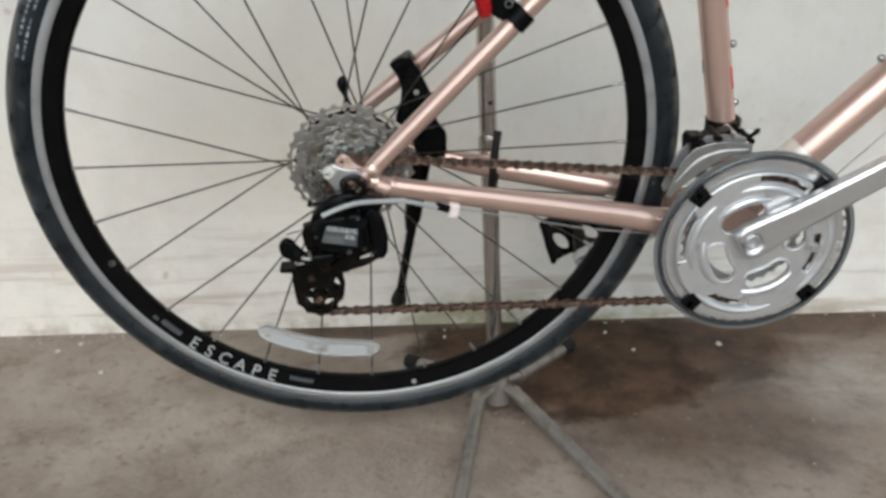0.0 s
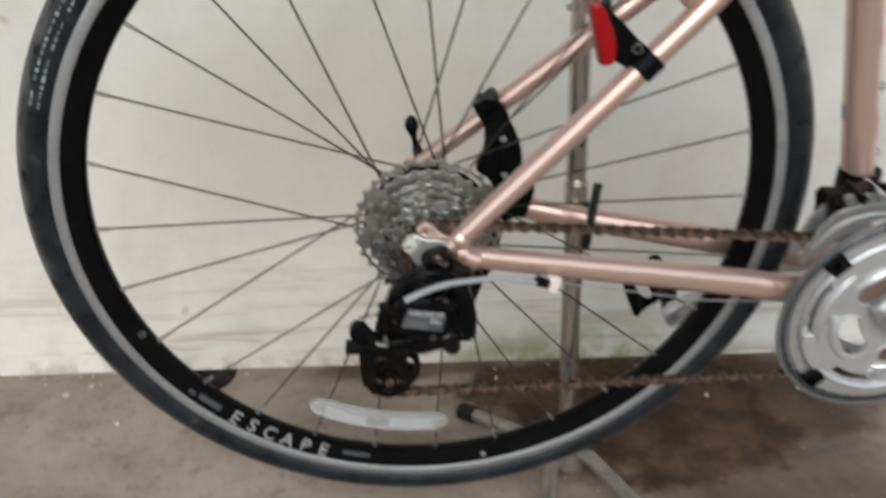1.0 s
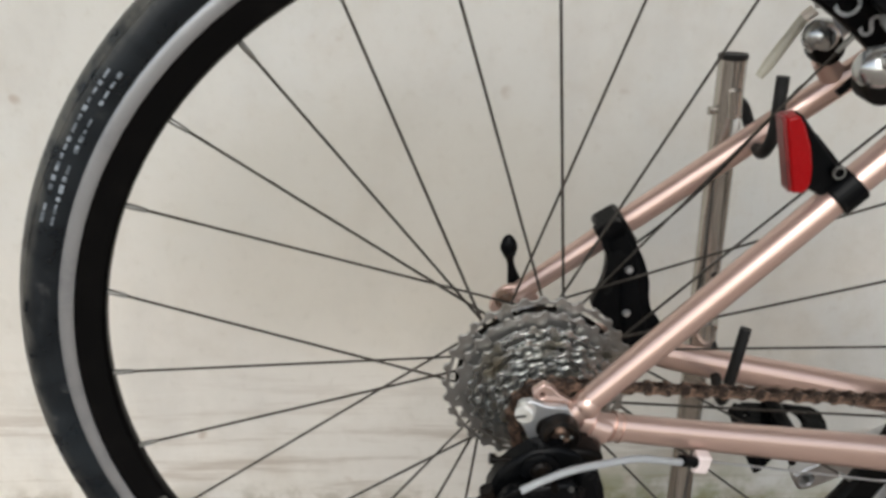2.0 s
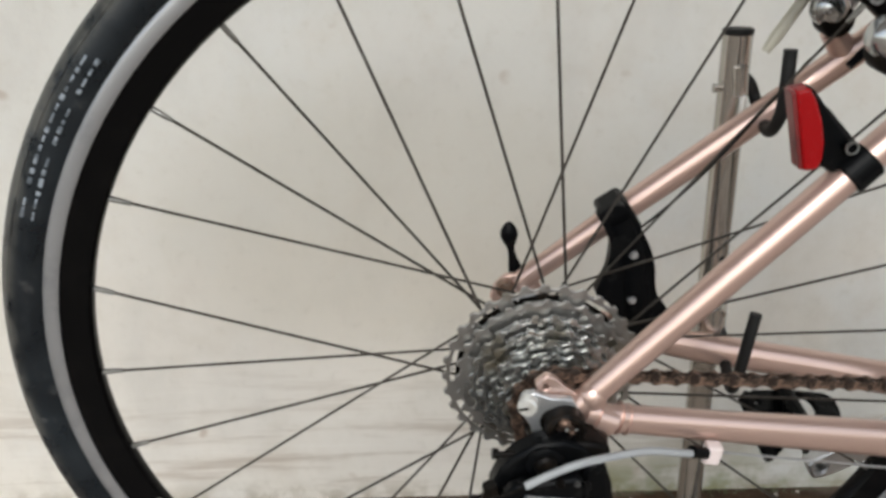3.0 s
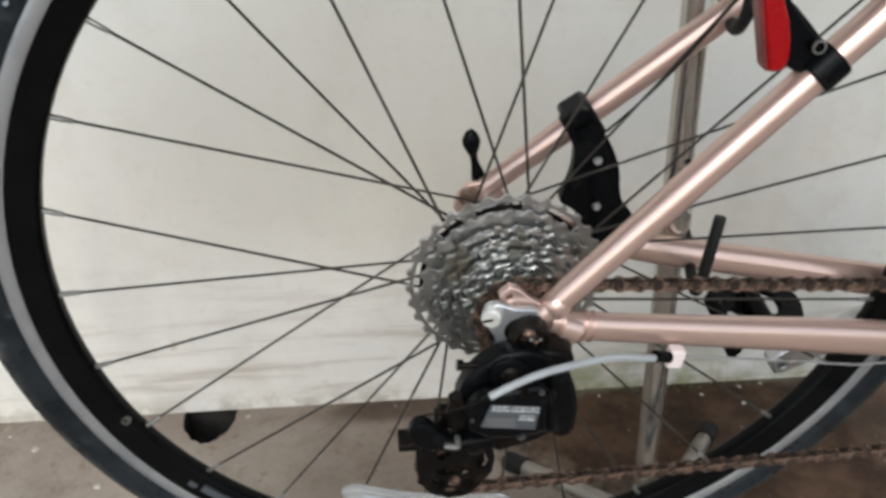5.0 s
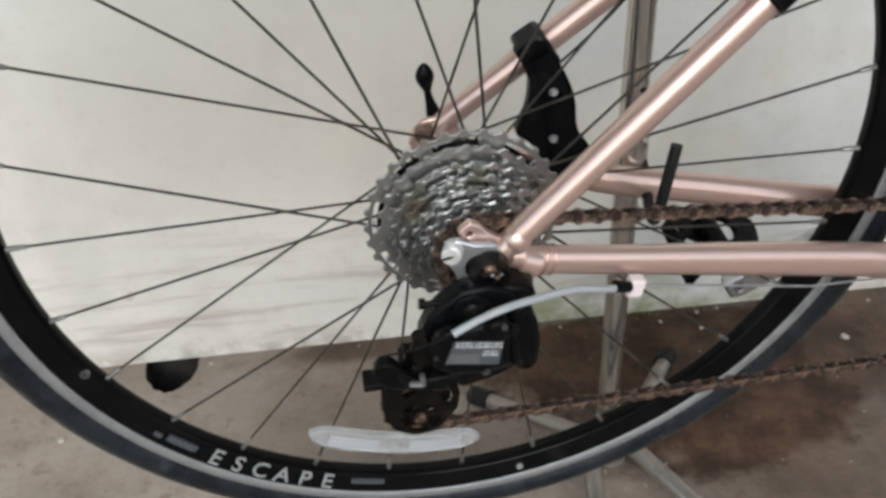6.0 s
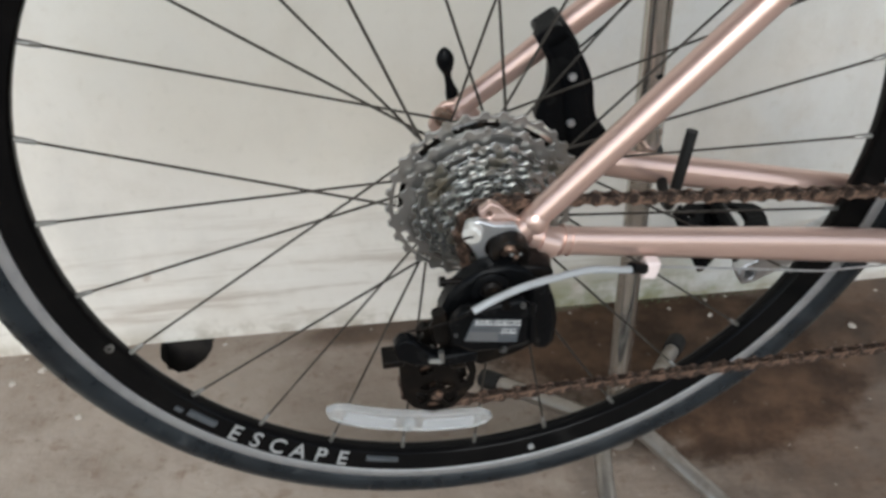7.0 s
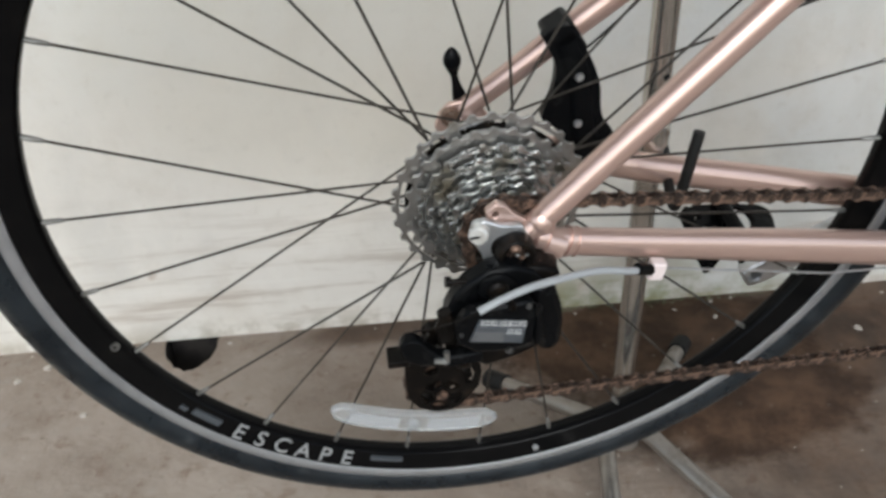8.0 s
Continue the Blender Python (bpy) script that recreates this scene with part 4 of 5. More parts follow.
for a, rib in ((108, 0.0678), (198, 0.0682), (288, 0.0788), (18, 0.0775)):
    part("shaped_rib", tube(B(), [(BB[0] + 0.0555 * math.cos(radians(a + j)), -0.0640, BB[1] + 0.0555 * math.sin(radians(a + j))) for j in range(-26, 36, 6)], [0.0016, 0.0042, 0.0050, 0.0050, 0.0050, 0.0042, 0.0016], 10), CRANK_ALLOY, crank)
    part("outer_rib", tube(B(), [(BB[0] + rib * math.cos(radians(a + j)), -0.0632, BB[1] + rib * math.sin(radians(a + j))) for j in range(-64, 4, 6)], [0.0014, 0.0040, 0.0048, 0.0048, 0.0048, 0.0040, 0.0014], 10), CRANK_ALLOY, crank)
    part("chainring_bolt", lathe(B(), [(0, -0.0668), (0.0045, -0.0668), (0.0052, -0.0650), (0.0052, -0.0600), (0, -0.0600)], 14, (BB[0] + 0.0640 * math.cos(radians(a - 22)), BB[1] + 0.0640 * math.sin(radians(a - 22))), closed=False), SATIN, crank)
for r, half, a0, a1 in windows:
    lip = [(x, -0.0640, z) for x, z in kidney(*BB, r, half + 0.0010, a0, a1)]
    part("window_lip", tube(B(), lip + lip[:2], 0.0017, 8), CRANK_ALLOY, crank)
part("chainring", plate(B(), gear_outline(36, *BB), -0.0490, -0.0470, [circle(*BB, 0.0660, 36)]), SATIN, crank, "dirty middle chainring", bevel=0.0003)
part("chainring", plate(B(), gear_outline(28, *BB), -0.0420, -0.0400, [circle(*BB, 0.0475, 30)]), SATIN, crank, "dirty small chainring", bevel=0.0003)
for k in range(16):
    a = radians(-62 + k * 4.0)
    part("guard_rivet", lathe(B(), [(0, -0.0618), (0.0026, -0.0612), (0.0030, -0.0595), (0, -0.0595)], 8, (BB[0] + 0.0905 * math.cos(a), BB[1] + 0.0905 * math.sin(a)), closed=False), SATIN, crank)
AR = Vector((0.8686, 0.4955))
NR = Vector((-AR.y, AR.x))
ARM = (0.4105, -0.0865)


def arm_outline(c, d, n, length, wide0, wide1):
    pts = []
    for u, w in ((-0.085, 0.6), (-0.06, 0.92), (0.0, 1.06), (0.10, 1.0), (0.3, 0.86), (0.7, 0.80), (1.0, 0.82), (1.055, 0.6)):
        pts.append((u, w * (wide0 + (wide1 - wide0) * max(u, 0))))
    up = [(c[0] + d.x * length * u + n.x * w, c[1] + d.y * length * u + n.y * w) for u, w in pts]
    return up + [(c[0] + d.x * length * u - n.x * w, c[1] + d.y * length * u - n.y * w) for u, w in reversed(pts)]


part("crank_arm", plate(B(), arm_outline(ARM, AR, NR, 0.170, 0.0195, 0.0170), -0.0790, -0.0640, [circle(*ARM, 0.0085, 20)]), ALLOY, crank, "polished alloy crank arm", bevel=0.0045)
part("crank_bolt", lathe(B(), [(0, -0.0755), (0.0040, -0.0755), (0.0048, -0.0780), (0.0072, -0.0785), (0.0085, -0.0770), (0.0085, -0.0660), (0, -0.0660)], 20, ARM, closed=False), SATIN, crank)
LA = Vector((-0.1536, -0.0794)).normalized()
part("crank_arm", plate(B(), arm_outline((BB[0], BB[1] - 0.004), LA, Vector((-LA.y, LA.x)), 0.173, 0.0170, 0.0150), 0.0640, 0.0780, [circle(BB[0] + LA.x * 0.173, BB[1] - 0.004 + LA.y * 0.173, 0.0060, 14)]), SATIN, crank, bevel=0.003, at=Matrix.Translation((0.003, 0.006, -0.003)))
# pedal on the far crank
pc = Vector((BB[0] + LA.x * 0.173, 0, BB[1] - 0.004 + LA.y * 0.173))
pedal = part("pedal", tube(B(), [(pc.x - 0.004, 0.074, pc.z + 0.004), (pc.x + 0.004, 0.100, pc.z + 0.006), (pc.x + 0.006, 0.165, pc.z + 0.010)], [0.0065, 0.0095, 0.0085], 14), BLACK, bicycle, "black platform pedal with round cut-outs")
# the platform lies tilted; its own x and y run along its edges
tilt = Matrix(((0.934, 0.0, 0.358, 0.2377), (0.134, 0.927, -0.349, 0.0915), (-0.332, 0.374, 0.866, -0.1918), (0, 0, 0, 1)))
lay = tilt @ Matrix.Rotation(radians(-90), 4, "X")
pedal_edge = [(0.0000, -0.0010), (0.0146, 0.0105), (0.0376, 0.0250), (0.0640, 0.0420), (0.0900, 0.0440), (0.1010, 0.0510), (0.1035, 0.0640), (0.1010, 0.0760), (0.0900, 0.0800), (0.0500, 0.0770), (0.0000, 0.0690), (-0.0080, 0.0620), (-0.0050, 0.0400), (-0.0038, 0.0200)]
part("platform", plate(B(), pedal_edge, -0.0030, 0.0030, [[(0.0120 + 0.0118 * math.cos(q), 0.0335 + 0.0140 * math.sin(q)) for q in (6.2832 * k / 18 for k in range(18))],
                                                            [(0.0575 + 0.0165 * math.cos(q), 0.0605 + 0.0125 * math.sin(q)) for q in (6.2832 * k / 18 for k in range(18))], circle(0.0010, 0.0560, 0.0036, 10)]), BLACK, pedal, bevel=0.0012, at=lay)
part("rim_edge", tube(B(), [(x, 0.006, z) for x, z in pedal_edge[10:]] + [(0.0, 0.006, 0.0)], 0.0040, 8), BLACK, pedal, at=lay)

# front derailleur
fd = part("front_derailleur", lathe(B(), [(0.0146, -0.018), (0.0172, -0.018), (0.0184, -0.010), (0.0184, 0.016), (0.0146, 0.016)], 24), GREASE, bicycle, "black and silver front derailleur on the seat tube",
          at=Matrix.Translation((0.3917, 0, 0.006)) @ Matrix.Rotation(radians(90), 4, "X"))
fi = fd.matrix_basis.inverted()
cage_out = [(0.3190, -0.0330), (0.3245, -0.0170), (0.3320, 0.0020), (0.3430, 0.0145), (0.3600, 0.0195), (0.3800, 0.0205), (0.4010, 0.0165)]
cage_low = [(0.4000, 0.0060), (0.3830, 0.0050), (0.3690, 0.0000), (0.3571, -0.0085), (0.3420, -0.0190), (0.3305, -0.0290), (0.3220, -0.0400)]
part("outer_cage_plate", plate(B(), cage_out + cage_low, -0.0625, -0.0605), GREY_ALLOY, fd, at=fi, bevel=0.0006)
part("cage_crease", tube(B(), smooth_path([(0.3270, -0.0632, -0.0200), (0.3450, -0.0632, 0.0010), (0.3680, -0.0632, 0.0110), (0.3960, -0.0632, 0.0115)], 5), [0.0008, 0.0014, 0.0014, 0.0010], 8), SATIN, fd, at=fi)
part("inner_cage_plate", plate(B(), cage_out + cage_low, -0.0440, -0.0420), SATIN, fd, at=fi)
part("link_body", plate(B(), [(0.3400, 0.0150), (0.3420, 0.0205), (0.3580, 0.0200), (0.3640, 0.0100), (0.3640, -0.0020), (0.3500, -0.0110), (0.3430, -0.0090)], -0.0440, -0.0250), GREASE, fd, at=fi, bevel=0.002)
part("link_arm", plate(B(), [(0.3580, 0.0080), (0.3600, 0.0180), (0.3900, 0.0235), (0.3920, 0.0120)], -0.0400, -0.0220), GREASE, fd, at=fi, bevel=0.002)
for x, z, r, mat in ((0.3480, 0.0110, 0.0050, GREASE), (0.3700, 0.0190, 0.0040, GREASE), (0.3880, 0.0200, 0.0032, SATIN), (0.4040, 0.0150, 0.0030, GREASE)):
    part("pivot", tube(B(), [(x, -0.0520, z), (x, -0.0200, z)], r, 12), mat, fd, at=fi)
part("clamp_bolt", tube(B(), [(0.4040, -0.0140, 0.0120), (0.4180, -0.0160, 0.0110)], [0.0040, 0.0034], 10), SATIN, fd, at=fi)
part("cage_bridge", tube(B(), smooth_path([(0.3950, -0.0610, 0.0230), (0.4080, -0.0520, 0.0265), (0.4100, -0.0430, 0.0230)], 4), [0.0020, 0.0026, 0.0020], 10), GREASE, fd, at=fi)

# chain: cog, guide wheel, tension wheel and middle chainring
r11, r36 = 0.0127 / (2 * math.sin(math.pi / 11)), 0.0127 / (2 * math.sin(math.pi / 36))
ring_axis = Vector((BB[0] - 0.003, BB[1] + 0.003))
loop = [(ring_axis, r36, 1, -0.0540), (Vector((0, 0)), r11, 1, -0.0600), (Vector(G), r11, -1, -0.0620), (Vector(T), r11, 1, -0.0620)]
ends = []
for i in range(4):
    (ca, ra, sa, ya), (cb, rb, sb, yb) = loop[i], loop[(i + 1) % 4]
    D = cb - ca
    al = math.atan2(D.y, D.x) - math.acos(max(-1, min(1, (sa * ra - sb * rb) / D.length)))
    n = Vector((math.cos(al), math.sin(al)))
    ends.append((ca + n * sa * ra, cb + n * sb * rb))
track = []
for i in range(4):
    c, r, s, y = loop[i]
    pin, pout = ends[i - 1][1], ends[i][0]
    a0, a1 = math.atan2(pin.y - c.y, pin.x - c.x), math.atan2(pout.y - c.y, pout.x - c.x)
    sweep = ((a1 - a0) * s) % (2 * math.pi) * s
    for k in range(25):
        a = a0 + sweep * k / 24
        track.append(Vector((c.x + r * math.cos(a), y, c.y + r * math.sin(a))))
track.append(track[0].copy())
dist = np.concatenate([[0], np.cumsum([(b - a).length for a, b in zip(track, track[1:])])])
links = int(dist[-1] / 0.0127) // 2 * 2
arr = np.array([tuple(p) for p in track])
pos = [Vector([float(np.interp(dist[-1] * k / links, dist, arr[:, j])) for j in range(3)]) for k in range(links + 1)]
bm = B()
for p in pos[:-1]:
    tube(bm, [(p.x, p.y - 0.0036, p.z), (p.x, p.y + 0.0036, p.z)], 0.0021, 6)
    tube(bm, [(p.x, p.y - 0.0012, p.z), (p.x, p.y + 0.0012, p.z)], 0.0037, 8)
chain = part("chain", bm, RUST, bicycle, "rusty brown bicycle chain", sharp=30)


def link_mesh(y_in, thick):
    bm = B()
    L = 0.0127
    shape = [(0.0042 * math.cos(radians(a)), 0.0042 * math.sin(radians(a))) for a in range(50, 311, 26)]
    shape = [(x, z) for x, z in shape] + [(L / 2, -0.0026)] + [(L - x, -z) for x, z in shape] + [(L / 2, 0.0026)]
    for s in (-1, 1):
        plate(bm, shape, s * y_in, s * (y_in + thick))
    return bm


shared = []
for k in range(links):
    a, b = pos[k], pos[k + 1]
    ang = math.atan2(b.z - a.z, b.x - a.x)
    yaw = math.asin(max(-1, min(1, (b.y - a.y) / (b - a).length)))
    m = Matrix.Translation(a) @ Matrix.Rotation(-ang, 4, "Y") @ Matrix.Rotation(yaw, 4, "Z")
    if k < 2:
        shared.append(part("chain_link", link_mesh(0.0024 if k else 0.0014, 0.0009), RUST, chain, at=m, sharp=30))
    else:
        twin(shared[k % 2], m)

# rear reflector on the drive-side seat stay
lamp = part("rear_reflector", plate(B(), [(0.1260, 0.1965), (0.1310, 0.1975), (0.1480, 0.1780), (0.1600, 0.1650), (0.1690, 0.1560), (0.1600, 0.1450), (0.1500, 0.1480), (0.1400, 0.1540), (0.1370, 0.1700)], -0.0590, -0.0470), BLACK, bicycle, "red rear reflector on a black bracket", bevel=0.0028)
lens_edge = [(0.1195, 0.1968), (0.1265, 0.1985), (0.1310, 0.1925), (0.1366, 0.1805), (0.1398, 0.1690), (0.1408, 0.1590), (0.1396, 0.1538), (0.1356, 0.1520), (0.1312, 0.1522)]
part("lens", plate(B(), lens_edge, -0.0650, -0.0560), RED, lamp, "red prismatic lens", bevel=0.0014)
part("lens_side", plate(B(), [(0.1172, 0.1966), (0.1197, 0.1968), (0.1314, 0.1522), (0.1290, 0.1528)], -0.0640, -0.0535), RED_EDGE, lamp, bevel=0.0008)
part("lens_rim", plate(B(), [(x * 1.0 + 0.0004, z) for x, z in lens_edge[1:-1]] + [(0.1310, 0.1518), (0.1190, 0.1970)], -0.0565, -0.0525), RED_EDGE, lamp, bevel=0.0008)
part("bracket_arm", tube(B(), [(0.1400, -0.0540, 0.1810), (0.1540, -0.0550, 0.1650), (0.1640, -0.0550, 0.1530)], [0.0050, 0.0060, 0.0075], 14, 0.5), BLACK, lamp)
d = Vector((0.0707, 0.0065, 0.0677)).normalized()
c = Vector((0.1665, -0.0548, 0.1495))
part("clamp_band", tube(B(), [c - d * 0.0085, c - d * 0.0075, c + d * 0.0075, c + d * 0.0085], [0.0116, 0.0124, 0.0124, 0.0116], 20), BLACK, lamp)
part("clamp_screw", lathe(B(), [(0, -0.0640), (0.0016, -0.0640), (0.0020, -0.0652), (0.0034, -0.0652), (0.0038, -0.0640), (0.0038, -0.0560), (0, -0.0560)], 14, (0.1560, 0.1645), closed=False), BLACK, lamp)
part("screw_ring", lathe(B(), [(0.0026, -0.0650), (0.0030, -0.0656), (0.0036, -0.0656), (0.0040, -0.0648), (0.0040, -0.0640), (0.0026, -0.0640)], 14, (0.1560, 0.1645)), GREY_ALLOY, lamp)

# kickstand on the far stays
kick_edge = [(0.0440, 0.0850), (0.0500, 0.0905), (0.0590, 0.0925), (0.0650, 0.0890), (0.0752, 0.0740), (0.0835, 0.0577), (0.0878, 0.0430), (0.0890, 0.0308), (0.0925, 0.0190), (0.1000, 0.0090), (0.1010, -0.0030), (0.0960, -0.0140), (0.0880, -0.0260), (0.0720, -0.0280), (0.0670, -0.0120),
             (0.0620, 0.0080), (0.0560, 0.0170), (0.0472, 0.0240), (0.0490, 0.0330), (0.0530, 0.0430), (0.0548, 0.0560), (0.0535, 0.0680)]
kick_edge = [(p.x, p.z) for p in smooth_path([(x, 0, z) for x, z in kick_edge + kick_edge[:1]], 3)][:-1]
kick = part("kickstand", plate(B(), kick_edge, 0.0290, 0.0370), BLACK, bicycle, "black rear-mounted kickstand folded outwards", bevel=0.0026)
part("raised_web", tube(B(), smooth_path([(0.0600, 0.0290, 0.0800), (0.0700, 0.0285, 0.0580), (0.0745, 0.0285, 0.0350), (0.0800, 0.0285, 0.0050)], 5), [0.0070, 0.0080, 0.0085, 0.0100], 12, 0.35), BLACK, kick)
for x, z in ((0.0705, 0.0560), (0.0725, 0.0200)):
    part("bright_bolt", lathe(B(), [(0, 0.0236), (0.0022, 0.0238), (0.0032, 0.0256), (0.0032, 0.0300), (0, 0.0300)], 12, (x, z), closed=False), SATIN, kick)
d = Vector((0.0702, 0, 0.0437)).normalized()
c = Vector((0.0630, 0.0470, 0.0765))
u = Vector((-d.z, 0, d.x))
bm = B()
box(bm, c + u * 0.001, (0.0215, 0.036, 0.0235), Matrix.Rotation(-math.atan2(d.z, d.x), 4, "Y"))
part("upper_clamp", bm, BLACK, kick, bevel=0.004)
bm = B()
box(bm, (0.0850, 0.0560, -0.0190), (0.030, 0.036, 0.026), Matrix.Rotation(radians(15), 4, "Y"))
part("lower_clamp", bm, BLACK, kick, bevel=0.004)
part("leg_socket", tube(B(), [(0.0730, 0.0600, -0.0300), (0.0660, 0.0800, -0.0800), (0.0600, 0.0960, -0.1250), (0.0560, 0.1050, -0.1450)], [0.0130, 0.0112, 0.0105, 0.0062], 14, 0.8), BLACK, kick)
part("leg", tube(B(), [(0.0600, 0.0960, -0.1300), (0.0360, 0.1860, -0.2900)], [0.0062, 0.0055], 12), BLACK, kick)
part("foot", tube(B(), [(0.0380, 0.1790, -0.2780), (0.0345, 0.1910, -0.3000), (0.0335, 0.1930, -0.3060)], [0.0066, 0.0108, 0.0112], 14), RUBBER_SLEEVE, kick, "black rubber foot")

# rim brake
brake = part("rear_brake", ball(B(), (0.1728, -0.0500, 0.2205), 0.0140, (1, 0.85, 0.88), 20), DOME, bicycle, "silver rear rim brake")
part("pivot_bolt", lathe(B(), [(0, -0.0635), (0.0040, -0.0633), (0.0048, -0.0615), (0.0048, -0.0560), (0, -0.0560)], 14, (0.1722, 0.2265), closed=False), DOME, brake)
part("spring_seat", lathe(B(), [(0, -0.0560), (0.0110, -0.0560), (0.0122, -0.0540), (0.0122, -0.0400), (0, -0.0400)], 20, (0.1765, 0.2120), closed=False), GREASE, brake, "dark spring seat under the dome")
part("brake_arm", tube(B(), smooth_path([(0.1830, -0.0530, 0.2200), (0.1980, -0.0500, 0.2320), (0.2150, -0.0460, 0.2440), (0.2420, -0.0400, 0.2610), (0.2700, -0.030, 0.2760)], 5), [0.0065, 0.0042, 0.0032, 0.0032, 0.0032], 14, 0.7), WHITE_METAL, brake)
part("cable_noodle", tube(B(), smooth_path([(0.1800, -0.0560, 0.2300), (0.1980, -0.0540, 0.2440), (0.2130, -0.0500, 0.2545), (0.2420, -0.0440, 0.2720), (0.2700, -0.034, 0.2900)], 5), 0.0027, 10), WHITE_METAL, brake)
part("return_spring", tube(B(), smooth_path([(0.1880, -0.0440, 0.2190), (0.2050, -0.0430, 0.2300), (0.2260, -0.0420, 0.2380), (0.2480, -0.0400, 0.2440)], 4), 0.0013, 8), GREASE, brake)
part("pivot_dome", ball(B(), (0.1858, 0.0450, 0.2160), 0.0128, (1, 0.85, 0.95), 20), DOME, brake)
part("spring_seat", lathe(B(), [(0, 0.0370), (0.0095, 0.0370), (0.0108, 0.0390), (0.0108, 0.0520), (0, 0.0520)], 18, (0.1900, 0.2085), closed=False), GREASE, brake)
part("brake_arm", tube(B(), smooth_path([(0.1885, 0.0450, 0.2125), (0.2020, 0.0450, 0.2270), (0.2230, 0.0420, 0.2440), (0.2500, 0.036, 0.2610)], 5), [0.0090, 0.0070, 0.0060, 0.0050], 14, 0.7), SATIN, brake)
for s in (-1, 1):
    a = radians(52.5)
    bm = B()
    box(bm, (0.3105 * math.cos(a), s * 0.0185 - 0.0040, 0.3105 * math.sin(a)), (0.0100, 0.0085, 0.060), Matrix.Rotation(-a, 4, "Y"))
    part("brake_pad", bm, BLACK, brake, bevel=0.002)
    part("pad_post", tube(B(), [(0.3050 * math.cos(a), s * 0.0200 - 0.0040, 0.3050 * math.sin(a)), (0.2980 * math.cos(a), s * 0.0480, 0.2980 * math.sin(a))], 0.0034, 10), SATIN, brake)
part("cable_sleeve", tube(B(), [(0.1745, 0.0480, 0.2290), (0.1560, 0.0490, 0.1970), (0.1505, 0.0490, 0.1880)], [0.0036, 0.0040, 0.0028], 10), SLEEVE, brake, "pale sleeve over the brake cable end")
part("cable_end", tube(B(), [(0.1790, 0.0470, 0.2330), (0.1735, 0.0482, 0.2270)], 0.0042, 8), BAND, brake)
part("brake_cable", tube(B(), smooth_path([(0.182, 0.050, 0.182), (0.130, 0.0460, 0.118), (0.096, 0.0450, 0.0820), (0.062, 0.046, 0.052)], 6), 0.0009, 8), BLACK, bicycle)

# ---- the display stand between wheel and wall ----
SX, SY = 0.160, 0.090
stand = thing("display_stand", "chromed steel bicycle display stand with four splayed legs", "bicycle stand", pose(SX, SY, 0))
Z = HUB
part("post", tube(B(), [(-0.002, 0.010, 0.035), (-0.013, -0.023, Z + 0.199)], 0.0102, 20), CHROME, stand, "scuffed chrome post")
part("post_cap", lathe(B(), [(0, 0.0), (0.0102, 0.0), (0.0106, 0.0008), (0.0106, 0.0032), (0.0100, 0.0040), (0, 0.0040)], 20, closed=False), RUBBER_SLEEVE, stand, "dark plastic cap",
     at=Matrix.Translation((-0.013, -0.023, Z + 0.1985)) @ Matrix.Rotation(radians(90), 4, "X"))
rod = part("rod", tube(B(), [(-0.0045, -0.0215, Z + 0.036), (-0.0095, -0.0345, Z + 0.166)], 0.0017, 10), CHROME, stand, "thin steel rod along the post")
part("sleeve", tube(B(), [(-0.0084, -0.0314, Z + 0.135), (-0.0092, -0.0337, Z + 0.157), (-0.0093, -0.0339, Z + 0.159)], [0.0026, 0.0026, 0.0018], 12), WHITE_METAL, rod, "pale metal sleeve")
part("hook_bracket", tube(B(), [(-0.010, -0.030, Z + 0.158), (-0.012, -0.031, Z + 0.178)], 0.0055, 14), CHROME, stand)
part("wing_screw", tube(B(), [(-0.018, -0.022, Z + 0.163), (-0.024, -0.024, Z + 0.162), (-0.027, -0.024, Z + 0.162)], [0.0026, 0.0026, 0.0034], 10), CHROME, stand)
part("collar", tube(B(), [(-0.009, -0.016, Z - 0.030), (-0.0094, -0.0165, Z - 0.008)], 0.0120, 20), CHROME, stand)
part("wing_screw", tube(B(), [(-0.0075, -0.0180, Z + 0.0315), (-0.0075, -0.0235, Z + 0.0330)], [0.0030, 0.0026], 10), GREASE, stand)
part("hook", tube(B(), smooth_path([(-0.013, -0.026, Z + 0.174), (-0.003, -0.026, Z + 0.166), (0.002, -0.028, Z + 0.154), (0.001, -0.042, Z + 0.146), (-0.005, -0.068, Z + 0.142), (-0.0095, -0.088, Z + 0.150), (-0.0105, -0.098, Z + 0.165), (-0.0105, -0.099, Z + 0.199)], 6), 0.0042, 14), RUBBER_SLEEVE, stand, "black rubber-sleeved hook at the seat stay")
part("hook", tube(B(), smooth_path([(-0.010, -0.015, Z - 0.017), (-0.003, -0.023, Z - 0.027), (-0.002, -0.032, Z - 0.043), (-0.010, -0.066, Z - 0.050), (-0.012, -0.080, Z - 0.042), (-0.010, -0.086, Z - 0.012), (-0.0055, -0.086, Z + 0.017)], 6), 0.0042, 14), RUBBER_SLEEVE, stand, "black rubber-sleeved hook under the chain stay")
part("clamp_bolt", lathe(B(), [(0, -0.0060), (0.0030, -0.0058), (0.0042, -0.0045), (0.0046, 0.0), (0.0046, 0.0060), (0, 0.0060)], 14, closed=False), CHROME, stand, at=Matrix.Translation((-0.0040, -0.0210, Z - 0.0120)))
part("base_hub", tube(B(), [(0, 0, 0.018), (0, 0, 0.075)], [0.0165, 0.0150], 18), DULL_CHROME, stand)
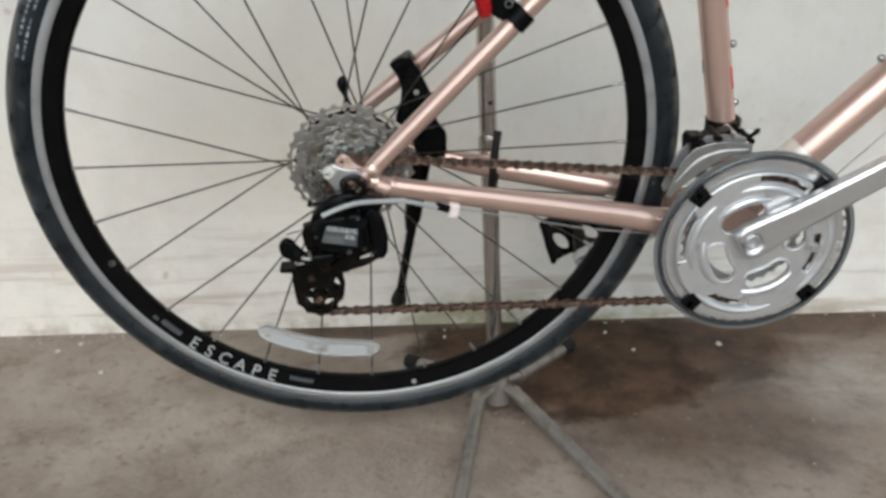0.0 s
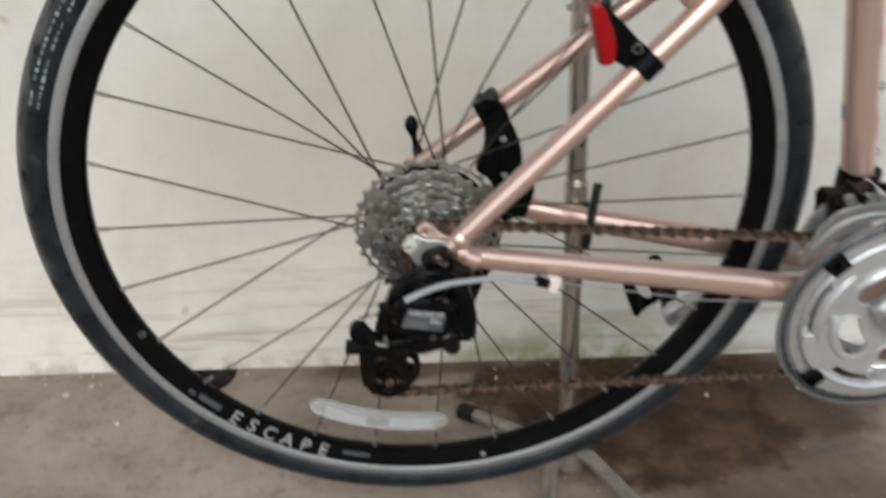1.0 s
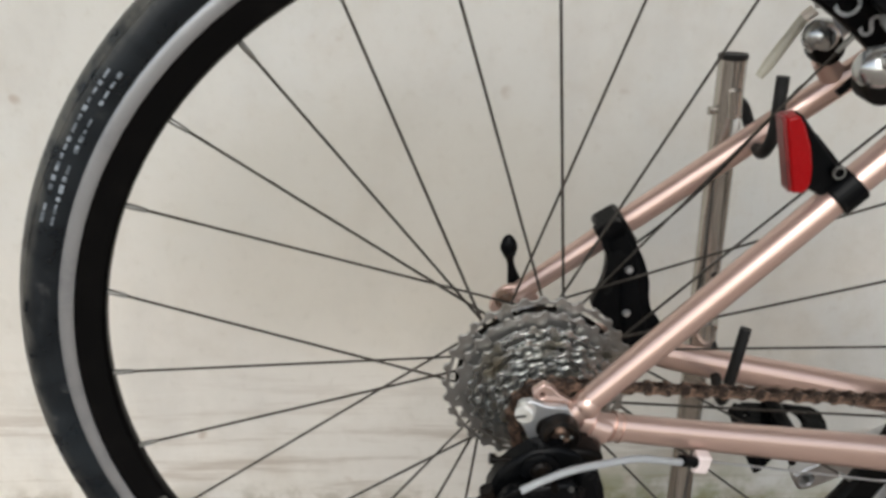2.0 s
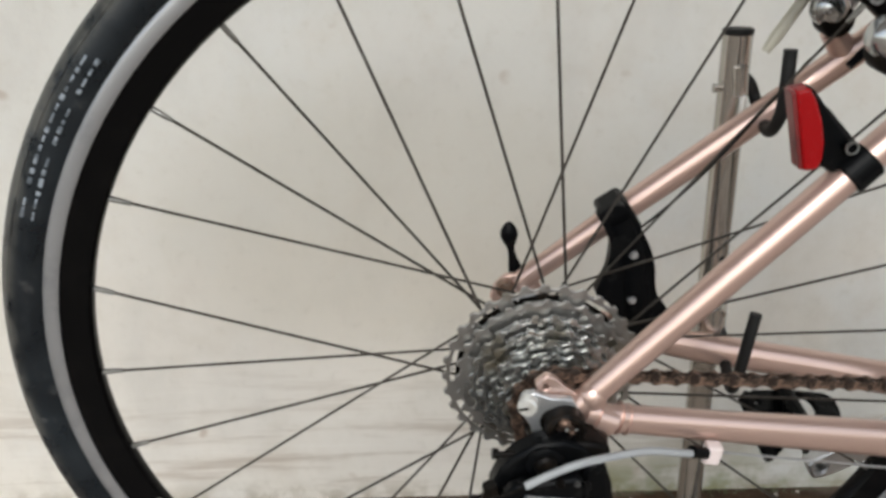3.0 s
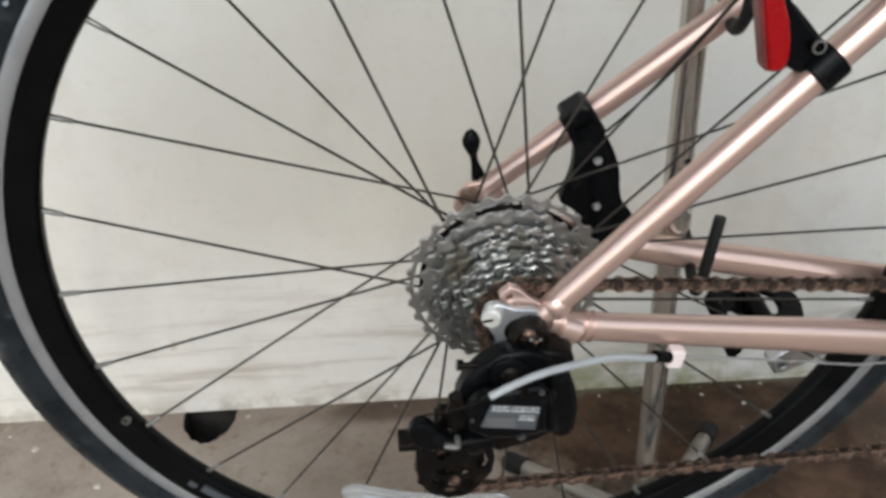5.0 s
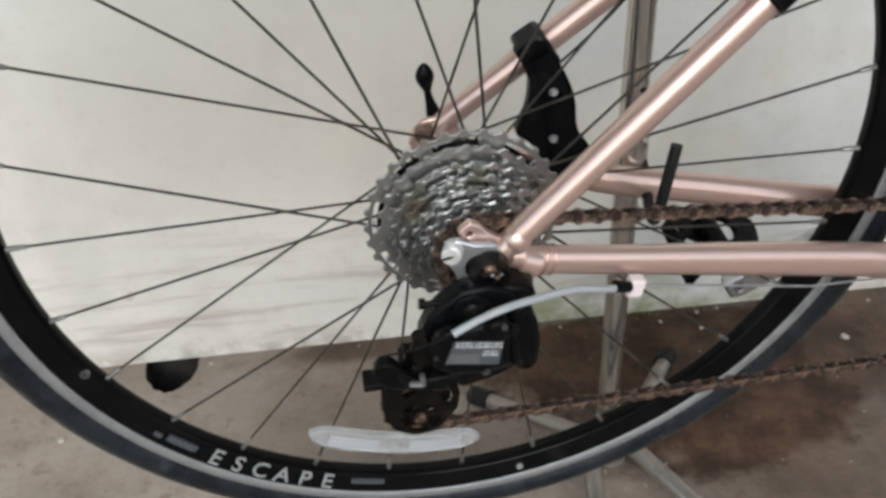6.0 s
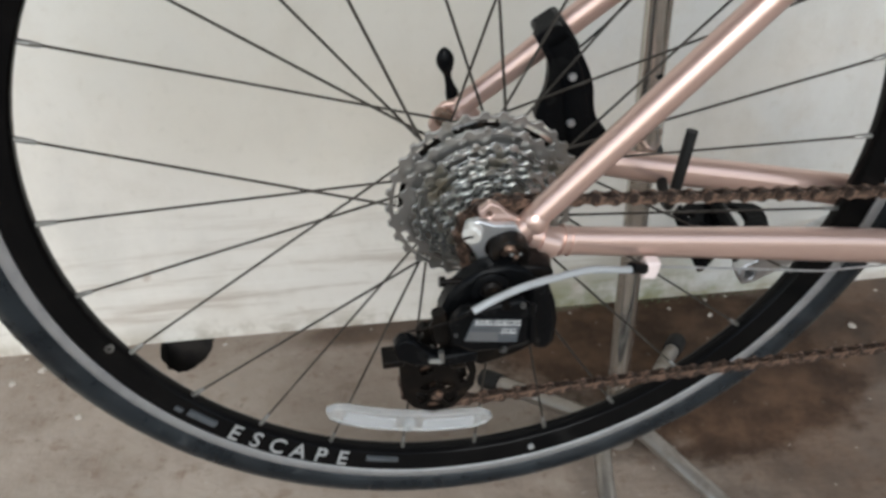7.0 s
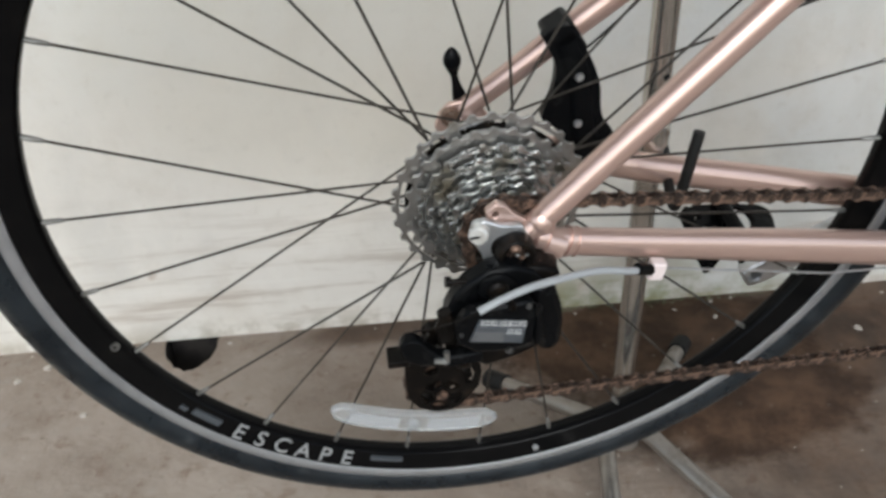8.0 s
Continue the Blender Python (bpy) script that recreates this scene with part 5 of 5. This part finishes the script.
for (dx, dy), (nx, ny) in (((-0.113, 0.122), (-0.028, 0.016)), ((0.120, 0.141), (0.030, 0.020)), ((-0.085, -0.300), (-0.026, -0.022)), ((0.163, -0.320), (0.019, -0.016))):
    far = Vector((dx, dy, 0.012))
    near = Vector((nx, ny, 0.040))
    leg = part("leg", tube(B(), [near, far], 0.0085, 14), DULL_CHROME, stand)
    d = (far - near).normalized()
    part("leg_bracket", tube(B(), [Vector((0, 0, 0.044)), near + d * 0.010], 0.0068, 10), DULL_CHROME, leg)
    part("leg_cap", tube(B(), [far - d * 0.022, far + d * 0.004], 0.0108, 14), RUBBER_SLEEVE, leg, "black rubber leg cap")

# ---- litter on the floor ----
rng = random.Random(4)
FLAKES = ((0.347, 0.286), (0.507, 0.233), (-0.411, 0.248), (-0.500, 0.321), (0.378, 0.229), (-0.560, 0.235), (-0.47, 0.340), (0.10, 0.30))
for x, y in FLAKES:
    r = rng.uniform(0.0030, 0.0056)
    n = 7
    ring = [(r * rng.uniform(0.6, 1.1) * math.cos(6.283 * k / n), r * rng.uniform(0.6, 1.1) * math.sin(6.283 * k / n)) for k in range(n)]
    bm = B()
    lo = [bm.verts.new((a, b, 0.0)) for a, b in ring]
    hi = [bm.verts.new((a * 0.8, b * 0.8, 0.0026 + rng.uniform(0, 0.001))) for a, b in ring]
    bm.faces.new(hi)
    bm.faces.new(lo[::-1])
    for k in range(n):
        bm.faces.new((lo[k], lo[(k + 1) % n], hi[(k + 1) % n], hi[k]))
    tagged(part("paint_flake", bm, FLAKE, at=pose(x, y, 0, 0, 0, rng.uniform(0, 360))), "small white flake of wall paint on the floor", "debris", "paint flakes on the floor")


def crumbs(name, count, place, size, material, label, category):
    """Many small lumps as one object."""
    verts, faces = [], []
    for _ in range(count):
        x, y, z = place()
        while abs(x - DRAIN[0]) < 0.04 and y > DRAIN[1] - 0.07:
            x, y, z = place()
        s = size()
        o = len(verts)
        for a in range(5):
            q = 6.283 * a / 5 + rng.random()
            verts.append((x + s * math.cos(q) * rng.uniform(0.6, 1.2), y + s * math.sin(q) * rng.uniform(0.6, 1.2), z))
        verts.append((x + rng.uniform(-0.3, 0.3) * s, y + rng.uniform(-0.3, 0.3) * s, z + s * rng.uniform(0.4, 0.9)))
        faces += [(o + k, o + (k + 1) % 5, o + 5) for k in range(5)]
    me = bpy.data.meshes.new(name)
    me.from_pydata(verts, [], faces)
    me.materials.append(material)
    return tagged(new(name, me), label, category, kind="stuff")


def along_wall():
    x = rng.uniform(-0.9, -0.25) if rng.random() < 0.86 else rng.uniform(-0.25, 0.9)
    return x, wall_y(x) - abs(rng.gauss(0, 0.016)) - 0.001, 0.0


def scattered():
    return rng.uniform(-1.2, 1.2), rng.uniform(-0.6, 0.33), 0.0


def mossy():
    x = rng.gauss(0.22, 0.11)
    return x, wall_y(x) - abs(rng.gauss(0, 0.006)), 0.0


crumbs("plaster_crumbs", 48, along_wall, lambda: rng.uniform(0.0010, 0.0038), FLAKE, "crumbs of white plaster along the foot of the wall", "debris")
crumbs("grit", 50, scattered, lambda: rng.uniform(0.0006, 0.0016), FLAKE, "scattered pale grit on the concrete", "grit")
crumbs("moss", 170, mossy, lambda: rng.uniform(0.0010, 0.0030), MOSS, "low green moss in the joint of floor and wall", "moss")
